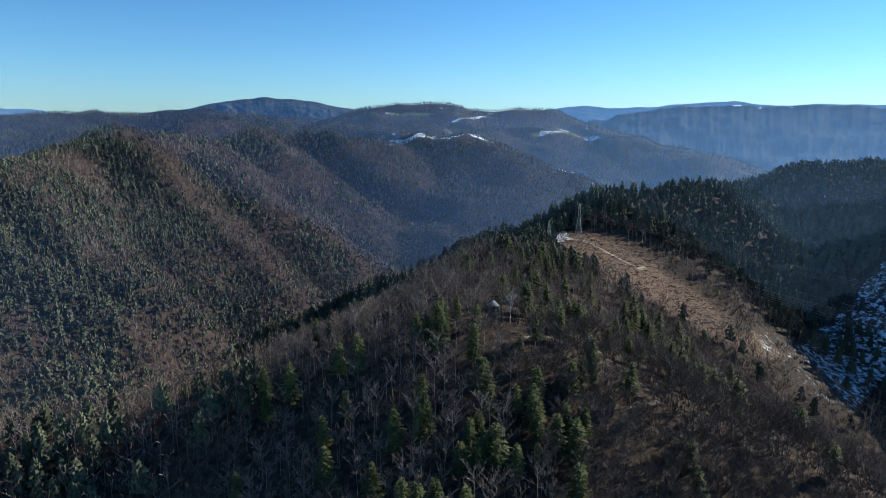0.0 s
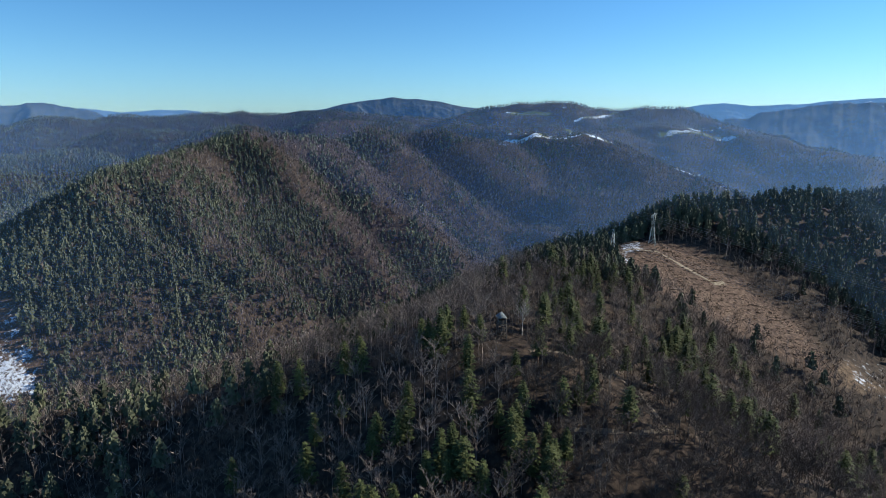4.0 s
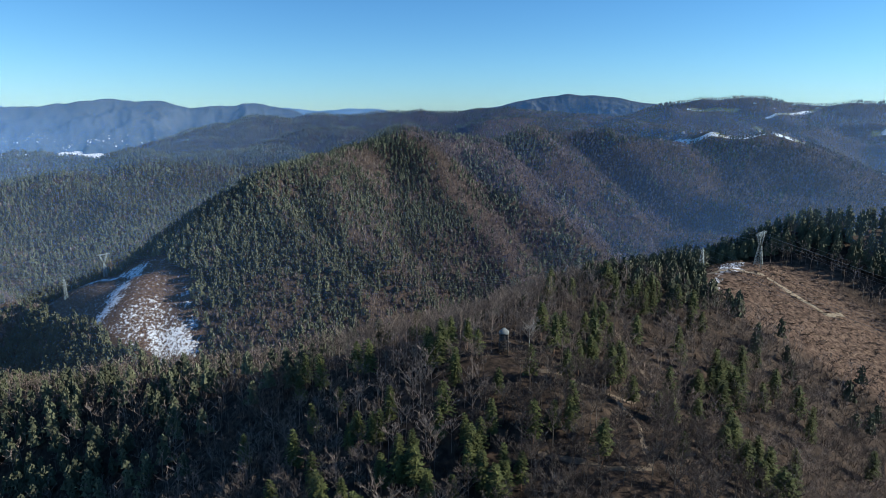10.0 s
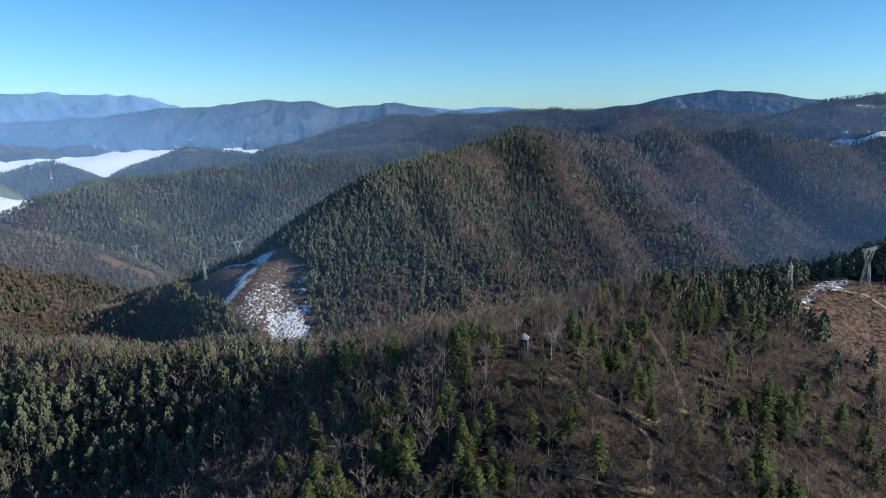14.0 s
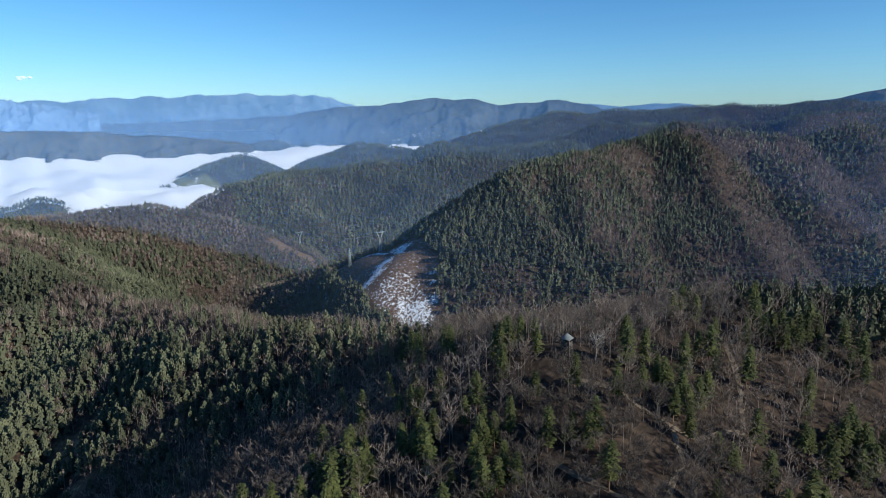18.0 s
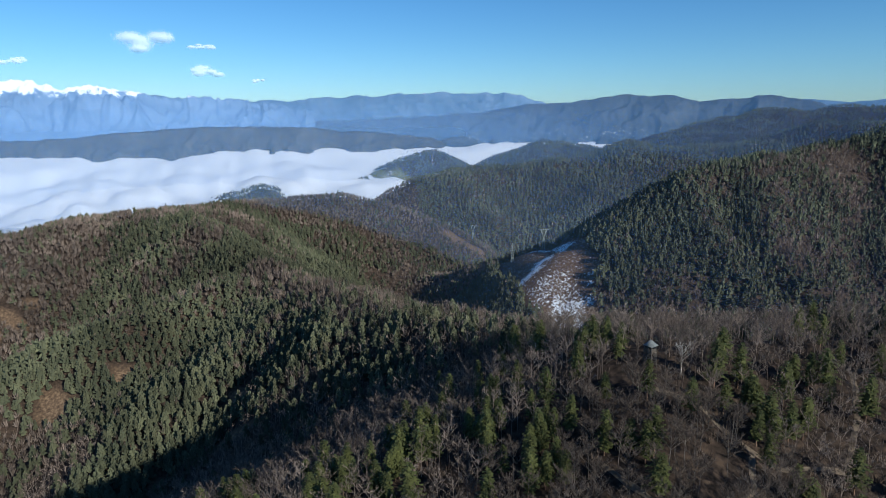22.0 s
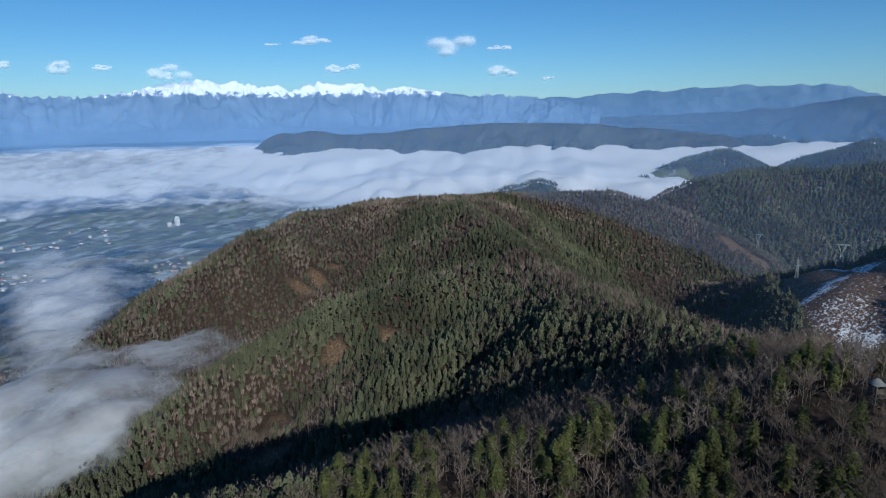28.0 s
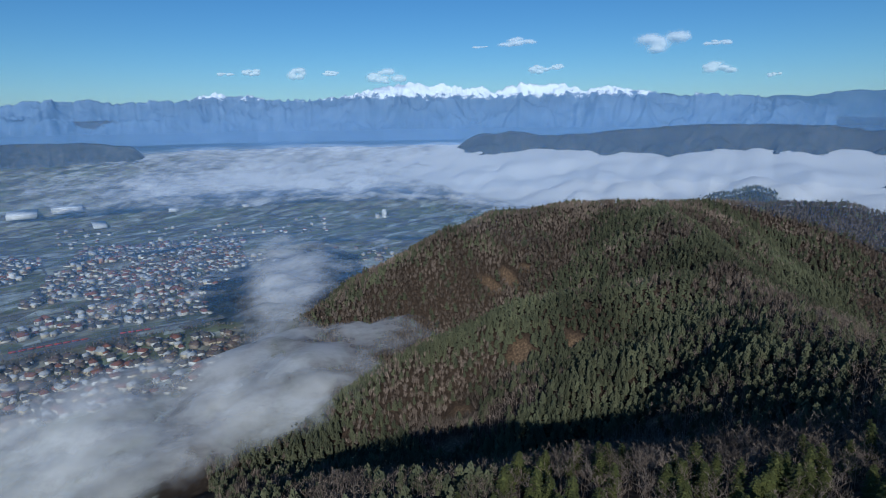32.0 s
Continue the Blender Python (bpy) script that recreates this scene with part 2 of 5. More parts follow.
# Clearings and meadows on the far hills: points, half width, how much of it lies under snow.
MEADOWS = [
    ([(-277, 3048), (-85, 3035)], 16, 0.45),
    ([(59, 2964), (147, 3021), (258, 3218)], 14, 0.90),
    ([(-205, 1974), (-125, 1930), (-54, 1965), (14, 2000), (45, 2008)], 26, 0.95),
    ([(15, 2849), (42, 2764)], 14, 0.30),
    ([(110, 1985), (150, 1995), (190, 2022)], 22, 0.55),
    ([(285, 2068), (379, 2064), (476, 2020), (552, 1990)], 24, 0.1),
    ([(370, 2040), (470, 1996), (540, 1972)], 13, 0.95),
    ([(456, 2826), (630, 2869), (758, 2819)], 18, 0.50),
    ([(571, 2937), (629, 2938)], 12, 0.40),
    ([(920, 2249), (992, 2147)], 10, 0.80),
    ([(-3110, 420), (-3020, 480), (-2930, 540)], 80, 0.0),
]
# Bare earthy spots in the wood: x, y, radius.
SPOTS = [(217, 172, 13), (-302, -154, 17), (-250, -163, 13), (-251, -216, 12), (-258, -340, 15), (-320, -365, 17), (-697, -461, 20), (-656, -473, 16), (-730, -440, 14), (-419, -334, 14), (-442, -276, 10), (-337, -372, 9), (-1200, 318, 40), (-1178, 350, 30), (61, 4, 5), (65, -5, 4), (25, -5, 7), (62, -50, 6), (-1330, 60, 18)]


def bare_spot(x, y):
    m = np.zeros(x.shape, bool)
    for sx, sy, r in SPOTS:
        m |= np.hypot(x - sx, (y - sy)) < r * (1 + 0.45 * wave(x, y, 14, 19))
    return m


def grid_axis(lo, a, b, hi, fine, n):
    """Even steps from a to b, then growing ones out to lo and hi."""
    mid = np.arange(a, b + fine, fine)
    g = np.linspace(0, 1, n + 1)[1:]
    left = a - (a - lo) * (g * 0.25 + 0.75 * g ** 2.2)
    right = mid[-1] + (hi - mid[-1]) * (g * 0.25 + 0.75 * g ** 2.2)
    return np.concatenate([left[::-1], mid, right])


def mesh_from(name, verts, faces, mat, smooth=False, tint=None):
    """faces: an (n, 3) or (n, 4) array."""
    me = bpy.data.meshes.new(name)
    verts, faces = np.asarray(verts, np.float32), np.asarray(faces, np.int32)
    n, k = faces.shape
    me.vertices.add(len(verts))
    me.vertices.foreach_set("co", verts.ravel())
    me.loops.add(n * k)
    me.loops.foreach_set("vertex_index", faces.ravel())
    me.polygons.add(n)
    me.polygons.foreach_set("loop_start", np.arange(0, n * k, k, dtype=np.int32))
    me.polygons.foreach_set("loop_total", np.full(n, k, np.int32))
    if smooth:
        me.polygons.foreach_set("use_smooth", np.ones(n, bool))
    if tint is not None:
        me.attributes.new("tint", 'FLOAT', 'POINT').data.foreach_set("value", np.asarray(tint, np.float32))
    me.update(calc_edges=True)
    me.materials.append(mat)
    return me


gx = grid_axis(-4750, -1420, 1000, 4750, 10.5, 46)
gy = grid_axis(-4750, -720, 1300, 4750, 10.5, 46)
gy = np.concatenate([gy[gy <= 1305], np.arange(1316, 3300, 13.0), np.linspace(3310, 4750, 26)])
GX, GY = np.meshgrid(gx, gy)
GZ = height(GX, GY)
nx, ny = len(gx), len(gy)
idx = np.arange(nx * ny).reshape(ny, nx)
quads = np.stack([idx[:-1, :-1], idx[:-1, 1:], idx[1:, 1:], idx[1:, :-1]], -1).reshape(-1, 4)


def ground_material():
    m = bpy.data.materials.new("forest_floor_and_fields")
    m.use_nodes = True
    nt = m.node_tree
    nodes, links = nt.nodes, nt.links
    bs = nodes["Principled BSDF"]
    bs.inputs["Roughness"].default_value = 0.95
    bs.inputs["Specular IOR Level"].default_value = 0.15
    geo = nodes.new("ShaderNodeNewGeometry")

    def noise_ramp(scale, cols, detail=5.0):
        n = nodes.new("ShaderNodeTexNoise")
        n.inputs["Scale"].default_value, n.inputs["Detail"].default_value = scale, detail
        links.new(geo.outputs["Position"], n.inputs["Vector"])
        r = nodes.new("ShaderNodeValToRGB")
        for i, c in enumerate(cols):
            pos = 0.32 + 0.36 * i / (len(cols) - 1)
            e = r.color_ramp.elements[i] if i < 2 else r.color_ramp.elements.new(pos)
            e.position, e.color = pos, (*c, 1)
        links.new(n.outputs["Fac"], r.inputs["Fac"])
        return r.outputs["Color"], n.outputs["Fac"]

    def mixed(fac, a, b):
        x = nodes.new("ShaderNodeMix")
        x.data_type = 'RGBA'
        links.new(fac, x.inputs["Factor"])
        links.new(a, x.inputs["A"])
        links.new(b, x.inputs["B"])
        return x.outputs["Result"]

    def attr(name):
        a = nodes.new("ShaderNodeAttribute")
        a.attribute_name = name
        return a.outputs["Fac"]

    def thresh(mask, noise_out, soft=0.12):
        """Mask broken up by noise."""
        add = nodes.new("ShaderNodeMath")
        add.operation = 'ADD'
        links.new(mask, add.inputs[0])
        links.new(noise_out, add.inputs[1])
        mr = nodes.new("ShaderNodeMapRange")
        mr.inputs["From Min"].default_value, mr.inputs["From Max"].default_value = 1.0 - soft, 1.0 + soft
        links.new(add.outputs[0], mr.inputs["Value"])
        return mr.outputs["Result"]

    litter, nfine = noise_ramp(0.35, [(0.026, 0.019, 0.014), (0.053, 0.037, 0.027), (0.094, 0.064, 0.044)])
    cut, ncut = noise_ramp(0.5, [(0.045, 0.028, 0.021), (0.125, 0.078, 0.053), (0.21, 0.142, 0.096)], 8.0)
    earth, _ = noise_ramp(0.4, [(0.075, 0.05, 0.032), (0.15, 0.098, 0.06), (0.25, 0.168, 0.10)], 8.0)
    grass, _ = noise_ramp(0.05, [(0.10, 0.115, 0.035), (0.17, 0.17, 0.06), (0.2, 0.16, 0.08)])
    snow, nsnow = noise_ramp(0.25, [(0.74, 0.76, 0.8), (0.86, 0.87, 0.88)])
    # valley fields
    vor = nodes.new("ShaderNodeTexVoronoi")
    vor.inputs["Scale"].default_value = 0.011
    mp = nodes.new("ShaderNodeMapping")
    mp.inputs["Rotation"].default_value = (0, 0, 0.5)
    mp.inputs["Scale"].default_value = (1, 2.4, 0)
    links.new(geo.outputs["Position"], mp.inputs["Vector"])
    links.new(mp.outputs["Vector"], vor.inputs["Vector"])
    fr = nodes.new("ShaderNodeValToRGB")
    fr.color_ramp.interpolation = 'CONSTANT'
    for i, c in enumerate([(0.08, 0.09, 0.055), (0.13, 0.14, 0.075), (0.19, 0.18, 0.13), (0.10, 0.095, 0.08), (0.27, 0.28, 0.24), (0.12, 0.13, 0.07)]):
        e = fr.color_ramp.elements[i] if i < 2 else fr.color_ramp.elements.new(i / 6)
        e.position, e.color = i / 6, (*c, 1)
    links.new(vor.outputs["Color"], fr.inputs["Fac"])
    frost, _ = noise_ramp(0.02, [(0.7, 0.7, 0.7), (1.2, 1.2, 1.2), (2.0, 2.05, 2.1)])
    fm = nodes.new("ShaderNodeMix")
    fm.data_type, fm.blend_type = 'RGBA', 'MULTIPLY'
    fm.inputs["Factor"].default_value = 1.0
    links.new(fr.outputs["Color"], fm.inputs["A"])
    links.new(frost, fm.inputs["B"])
    col = mixed(attr("field"), litter, fm.outputs["Result"])
    col = mixed(attr("cut"), col, cut)
    col = mixed(attr("earth"), col, earth)
    col = mixed(attr("meadow"), col, grass)
    n3 = nodes.new("ShaderNodeTexNoise")
    n3.inputs["Scale"].default_value, n3.inputs["Detail"].default_value, n3.inputs["Roughness"].default_value = 0.26, 8.0, 0.7
    links.new(geo.outputs["Position"], n3.inputs["Vector"])
    col = mixed(thresh(attr("snow"), n3.outputs["Fac"], 0.06), col, snow)
    links.new(col, bs.inputs["Base Color"])
    b = nodes.new("ShaderNodeBump")
    b.inputs["Strength"].default_value, b.inputs["Distance"].default_value = 0.6, 1.2
    links.new(n3.outputs["Fac"], b.inputs["Height"])
    links.new(b.outputs["Normal"], bs.inputs["Normal"])
    return m


M_GROUND = ground_material()
ground_mesh = mesh_from("ground", np.stack([GX, GY, GZ], -1).reshape(-1, 3), quads, M_GROUND, smooth=True)
ground = tagged(new("ground", ground_mesh), "leaf-littered forest hills and frosty valley fields", "ground", kind="structure")
c_near, c_snow = corridor(GX, GY)
mead = open_land(GX, GY)
low = (GZ - plain(GX, GY) < 8) & (GX < 200)
snow_amount = np.zeros(GX.shape)
snow_amount[c_snow] = 0.37
for line, wide, amount in (([(-615, 225), (-612, 250), (-658, 316)], 8, 0.62), ([(-535, 247), (-511, 246), (-481, 257)], 13, 0.50), ([(-507, 265), (-485, 260)], 12, 0.53), ([(-531, 308), (-509, 294)], 9, 0.53), ([(-567, 232), (-558, 260), (-530, 265)], 22, 0.44), ([(-1141, 415), (-731, 300), (-660, 333)], 7, 0.55)):
    near_line = c_snow & (away_from(GX, GY, line) < wide * (1 + 0.4 * wave(GX, GY, 30, 3)))
    snow_amount[near_line] = np.maximum(snow_amount[near_line], amount)
snow_amount[ravine(GX, GY)] = 0.46
snow_amount[ravine(GX, GY) & (GX < 268)] = 0.36
snow_amount[c_near & (GX < 85 + 0.27 * (GY - 183)) & (GY > 180) & (GY < 246)] = 0.5
snow_amount[np.hypot(GX - 217, GY - 172) < 9] = 0.5
for line, wide, share in MEADOWS:
    near_line = away_from(GX, GY, line) < wide * 1.5
    snow_amount[near_line & mead] = (0.22 + 0.42 * share + 0.3 * fbm(GX, GY, 60, 9, 3))[near_line & mead]
for key, mask in (("cut", c_near | c_snow), ("earth", bare_spot(GX, GY) & (np.hypot(GX - 40, GY) > 120)), ("meadow", mead & ~c_near), ("field", low), ("snow", snow_amount)):
    ground_mesh.attributes.new(key, 'FLOAT', 'POINT').data.foreach_set("value", np.asarray(mask, np.float32).ravel())

# ---- trees ----


class Build:
    """Collects triangles."""

    def __init__(self):
        self.v, self.f = [], []

    def tri(self, a, b, c):
        n = len(self.v)
        self.v += [tuple(a), tuple(b), tuple(c)]
        self.f.append((n, n + 1, n + 2))

    def rod(self, a, b, ra, rb, sides=4):
        a, b = Vector(a), Vector(b)
        d = (b - a).normalized()
        u = d.orthogonal().normalized()
        w = d.cross(u)
        n = len(self.v)
        for p, r in ((a, ra), (b, rb)):
            for i in range(sides):
                q = 2 * math.pi * i / sides
                self.v.append(tuple(p + (u * math.cos(q) + w * math.sin(q)) * r))
        for i in range(sides):
            j = (i + 1) % sides
            self.f += [(n + i, n + j, n + sides + j), (n + i, n + sides + j, n + sides + i)]
        self.f += [(n + sides, n + sides + i, n + sides + i + 1) for i in range(1, sides - 1)]

    def sliver(self, a, b, w, rng):
        d = Vector(b) - Vector(a)
        side = d.cross(Vector((rng.uniform(-1, 1), rng.uniform(-1, 1), rng.uniform(-1, 1)))).normalized() * w
        self.tri(Vector(a) + side, Vector(a) - side, b)

    def arrays(self):
        return np.array(self.v, np.float32), np.array(self.f, np.int32)

    def mesh(self, name, mat, smooth=False):
        return mesh_from(name, *self.arrays(), mat, smooth)


def bare_tree(seed, h, forks, sprays, twigs, fat=1.0, sides=4, thick=1.0):
    """Trunk with steep limbs, each forking into sprays of bare twigs, as two builds."""
    rng = random.Random(seed)
    wood, crown = Build(), Build()
    lean = Vector((rng.uniform(-.06, .06), rng.uniform(-.06, .06), 1))
    fork = rng.uniform(0.3, 0.45)
    wood.rod((0, 0, -0.6), lean * h * fork, 0.17 * fat, 0.12 * fat, sides)
    wood.rod(lean * h * fork, lean * h * 0.8, 0.12 * fat, 0.04 * fat, 3)
    limbs = [(lean * h * fork, lean * h * 0.86, 0.9)]
    for i in range(forks):
        z = fork + (0.72 - fork) * (i + rng.random() * 0.6) / forks
        q = i * 2.4 + rng.uniform(-.4, .4)
        out = h * rng.uniform(0.17, 0.29) * (1.25 - 0.6 * z)
        a = lean * h * z
        b = a + Vector((math.cos(q) * out, math.sin(q) * out, h * rng.uniform(0.17, 0.27)))
        wood.rod(a, b, 0.085 * fat, 0.035 * fat, 3)
        limbs.append((a, b, 1.0))
    for a, b, g in limbs:
        axis = (b - a).normalized()
        for s in range(sprays):
            f = 0.3 + 0.7 * (s + rng.random()) / sprays
            p = a.lerp(b, f)
            d = (axis * 0.7 + Vector((rng.uniform(-1, 1), rng.uniform(-1, 1), rng.uniform(0.1, 1.0)))).normalized()
            e = p + d * h * rng.uniform(0.07, 0.13)
            crown.sliver(p, e, 0.04 * fat * thick, rng)
            for k in range(twigs):
                m = p.lerp(e, rng.uniform(0.25, 1.0))
                t = (d * 0.8 + Vector((rng.uniform(-1, 1), rng.uniform(-1, 1), rng.uniform(-0.2, 0.9)))).normalized()
                crown.sliver(m, m + t * h * rng.uniform(0.05, 0.1), rng.uniform(0.02, 0.036) * fat * thick, rng)
    return wood, crown


def joined_tree(pair):
    """Wood and crown in one build."""
    w, c = pair
    b = Build()
    n0 = len(w.v)
    b.v = w.v + c.v
    b.f = w.f + [tuple(i + n0 for i in f) for f in c.f]
    return b


def pine_tree(seed, h, boughs, per=6, size=0.5, slim=1.0):
    """A pine: straight trunk, a dark inner crown and tiers of drooping boughs with needle tufts."""
    rng = random.Random(seed)
    wood, crown = Build(), Build()
    wood.rod((0, 0, -0.6), (0, 0, h * 0.92), 0.016 * h, 0.004 * h, 4)
    low = rng.uniform(0.18, 0.34)
    lop = [rng.uniform(0.6, 1.25) for _ in range(7)]

    def reach_at(s, q):
        side = lop[int(q / 6.2832 * 7) % 7]
        return (0.225 * (1 - s) ** 0.6 + 0.012) * h * slim * side * (0.6 + 0.4 * min(1.0, s / 0.25))

    ring = []
    for s in (0.02, 0.4, 0.75):
        ring.append([Vector((math.cos(q) * r, math.sin(q) * r, h * (low + (1 - low) * s) + rng.uniform(-.4, .4))) for q, r in ((k * 1.2566 + s, 0.55 * reach_at(s, k * 1.2566)) for k in range(5))])
    for k in range(5):
        j = (k + 1) % 5
        for a, b in zip(ring[:-1], ring[1:]):
            crown.tri(a[k], a[j], b[j])
            crown.tri(a[k], b[j], b[k])
        crown.tri(ring[2][k], ring[2][j], (0, 0, h))
    for i in range(boughs):
        s = (i + rng.random()) / boughs
        q = (i * 2.399 + rng.uniform(-.3, .3)) % 6.2832
        z = h * (low + (1 - low) * s)
        r = reach_at(s, q) * rng.uniform(0.75, 1.12)
        tip = Vector((math.cos(q) * r, math.sin(q) * r, z - 0.22 * r + 0.3))
        root = Vector((0, 0, z + 0.15 * r))
        for k in range(per):
            f = 0.45 + 0.55 * (k + rng.random()) / per
            e = root.lerp(tip, f) + Vector((rng.gauss(0, .2), rng.gauss(0, .2), rng.gauss(0, .1)))
            g = size * rng.uniform(0.7, 1.2) * (0.6 + 0.4 * (1 - s))
            d = (tip - root).normalized()
            side = Vector((-d.y, d.x, rng.uniform(-.3, .5))).normalized() * (1 if k % 2 else -1)
            crown.tri(e - d * g * 0.5, e + (d * 0.6 + side).normalized() * g * 1.15, e + d * g * 0.9)
    crown.tri((-.25, 0, h - 1.2), (.25, 0.1, h - 1.2), (0, 0, h + 0.3))
    crown.tri((0, -.25, h - 1.2), (0.1, .25, h - 1.2), (0, 0, h + 0.3))
    return wood, crown


def scatter(x0, x1, y0, y1, step, seed):
    """Jittered points on a square net."""
    r = np.random.RandomState(seed)
    xs, ys = np.meshgrid(np.arange(x0, x1, step), np.arange(y0, y1, step))
    x = xs.ravel() + r.uniform(-.48, .48, xs.size) * step
    y = ys.ravel() + r.uniform(-.48, .48, ys.size) * step
    return x, y, r


def planted(name, builds, mat, x, y, z, s, turn, tint, label, category):
    """Many small trees joined in one mesh."""
    vs, fs, ts, n = [], [], [], 0
    pick = np.arange(len(x)) % len(builds)
    for k, b in enumerate(builds):
        v, f = b.arrays()
        m = pick == k
        if not m.any():
            continue
        c, sn, sc = np.cos(turn[m])[:, None], np.sin(turn[m])[:, None], s[m][:, None]
        px = (v[None, :, 0] * c - v[None, :, 1] * sn) * sc + x[m][:, None]
        py = (v[None, :, 0] * sn + v[None, :, 1] * c) * sc + y[m][:, None]
        pz = v[None, :, 2] * sc + z[m][:, None]
        vs.append(np.stack([px, py, pz], -1).reshape(-1, 3))
        cnt = int(m.sum())
        fs.append((f[None] + (np.arange(cnt) * len(v))[:, None, None] + n).reshape(-1, 3))
        ts.append(np.repeat(tint[m], len(v)))
        n += cnt * len(v)
    ob = new(name, mesh_from(name, np.concatenate(vs), np.concatenate(fs), mat, tint=np.concatenate(ts)))
    return tagged(ob, label, category, kind="stuff")


DZY, DZX = np.gradient(GZ, gy, gx)


def sunny(x, y):
    """How much the ground falls towards the sun."""
    ix, iy = np.clip(np.searchsorted(gx, x), 0, nx - 1), np.clip(np.searchsorted(gy, y), 0, ny - 1)
    return -DZX[iy, ix] * math.sin(radians(SUN_AZ)) - DZY[iy, ix] * math.cos(radians(SUN_AZ))


def pine_share(x, y):
    """How likely a tree is a pine, by place."""
    n = fbm(x, y, 110, 21, 3)
    p = 0.55 + 0.5 * n
    near = np.hypot(x - 20, y) < 330
    clump = np.zeros(x.shape)
    for cx, cy, cr in ((45, 24, 12), (42, 50, 12), (47, 117, 26), (68, 138, 16), (0, -8, 10), (30, -46, 14), (38, -37, 9), (-205, -75, 45), (-250, -60, 40), (-75, -9, 12), (-138, -25, 16), (8, -95, 20), (11, -55, 12), (33, -180, 40), (-150, -60, 20), (95, 60, 12), (110, 20, 12)):
        clump = np.maximum(clump, np.exp(-((x - cx) ** 2 + (y - cy) ** 2) / cr ** 2))
    p = np.where(near, 0.05 + 0.75 * clump, p)
    p = np.where((y > 262) & (x > -160) & (x < 800) & (y < 800), 0.92, p)
    p = np.where((x < -240) & (y < 60) & (x > -1150), 0.66 + 0.6 * n, p)
    for line, wide in (([(-900, -440), (-702, -470), (-584, -520), (-429, -571)], 75), ([(-330, -430), (-286, -340), (-321, -295)], 30), ([(-1000, -430), (-960, -300), (-1010, -200)], 65), ([(-600, -130), (-413, -70), (-240, -40)], 28)):
        p = np.where(away_from(x, y, line) < wide * (1 + 0.5 * n), 0.12, p)
    p = np.where((x > -800) & (x < 100) & (y > 150) & (y < 1750), np.clip(0.70 + 1.3 * (0.33 - sunny(x, y)), 0.3, 0.95) + 0.5 * n - 0.00035 * (y - 500), p)
    p = np.where((x < -1130) & (y < 420), 0.12, p)
    p = np.where((y > 1250) & (x > -400), 0.12 + 0.3 * n, p)
    p = np.where((x < -1350) & (y > 350), 0.85, p)
    p = np.where((x < -2400) & (y < 450), 0.85, p)
    return np.clip(p, 0.04, 0.97)


def wooded(x, y, z):
    a, b = corridor(x, y)
    ok = ~a & ~b & ~open_land(x, y) & (z - plain(x, y) > 10) & ~(ravine(x, y) & (lattice(np.floor(x * 10).astype(np.int64), np.floor(y * 10).astype(np.int64), 3) > 0.22))
    ok &= (np.hypot(x - 25, y + 3) > 9.5) & ~bare_spot(x, y)
    return ok


def hidden(x, y, z):
    """True behind a hill, as seen from over the near ridge."""
    out = np.ones(x.shape, bool)
    for ex, ey, ez in ((10, -225, 431), (110, -200, 443), (200, -120, 445), (214, -97, 445)):
        free = np.ones(x.shape, bool)
        for k in np.linspace(0.12, 0.96, 30):
            px, py = ex + (x - ex) * k, ey + (y - ey) * k
            ix = np.clip(np.searchsorted(gx, px), 0, nx - 1)
            iy = np.clip(np.searchsorted(gy, py), 0, ny - 1)
            free &= GZ[iy, ix] + 4 < ez + (z + 13 - ez) * k
        out &= ~free
    return out


# near wood: single trees first
x, y, r = scatter(-330, 330, -330, 300, 5.5, 11)
z = height(x, y)
ok = wooded(x, y, z) & (r.uniform(0, 1, x.size) < 0.95) & ((0.86 * (y + 225) - 0.51 * x > 70) | (np.hypot(x - 215, y + 97) > 165)) & (y > -137 + 2.05 * (x - 215)) & (x < 0.8 * (y + 225) + 60)
x, y, z = x[ok], y[ok], z[ok]
is_pine = r.uniform(0, 1, x.size) < pine_share(x, y)
near_d = np.hypot(x - 85, y + 40)
size = r.uniform(0.75, 1.2, x.size)
turn = r.uniform(0, 6.28, x.size)
tint = r.uniform(0, 1, x.size)
order = np.argsort(near_d)
single_b = order[~is_pine[order]][:300]
single_p = order[is_pine[order]][:260]
rest = np.ones(x.size, bool)
rest[single_b] = rest[single_p] = False


def tree_thing(name, wood, crown, m_wood, m_crown, label):
    root = new(name, wood.mesh("trunk", m_wood))
    root.data.name = "trunk"
    tagged(root, label, "tree")
    cr = new("crown", crown.mesh("crown", m_crown))
    cr.parent = root
    return root


def forest_singles(which, models, group):
    for i, k in enumerate(which):
        m = models[i % len(models)]
        p = Matrix.LocRotScale((x[k], y[k], z[k]), Euler((0, 0, turn[k])), None)
        t = copy_thing(m, p)
        t.scale = (size[k],) * 3
        tagged(t, group=group)
    for m in models:
        for c in list(m.children):
            bpy.data.objects.remove(c)
        bpy.data.objects.remove(m)


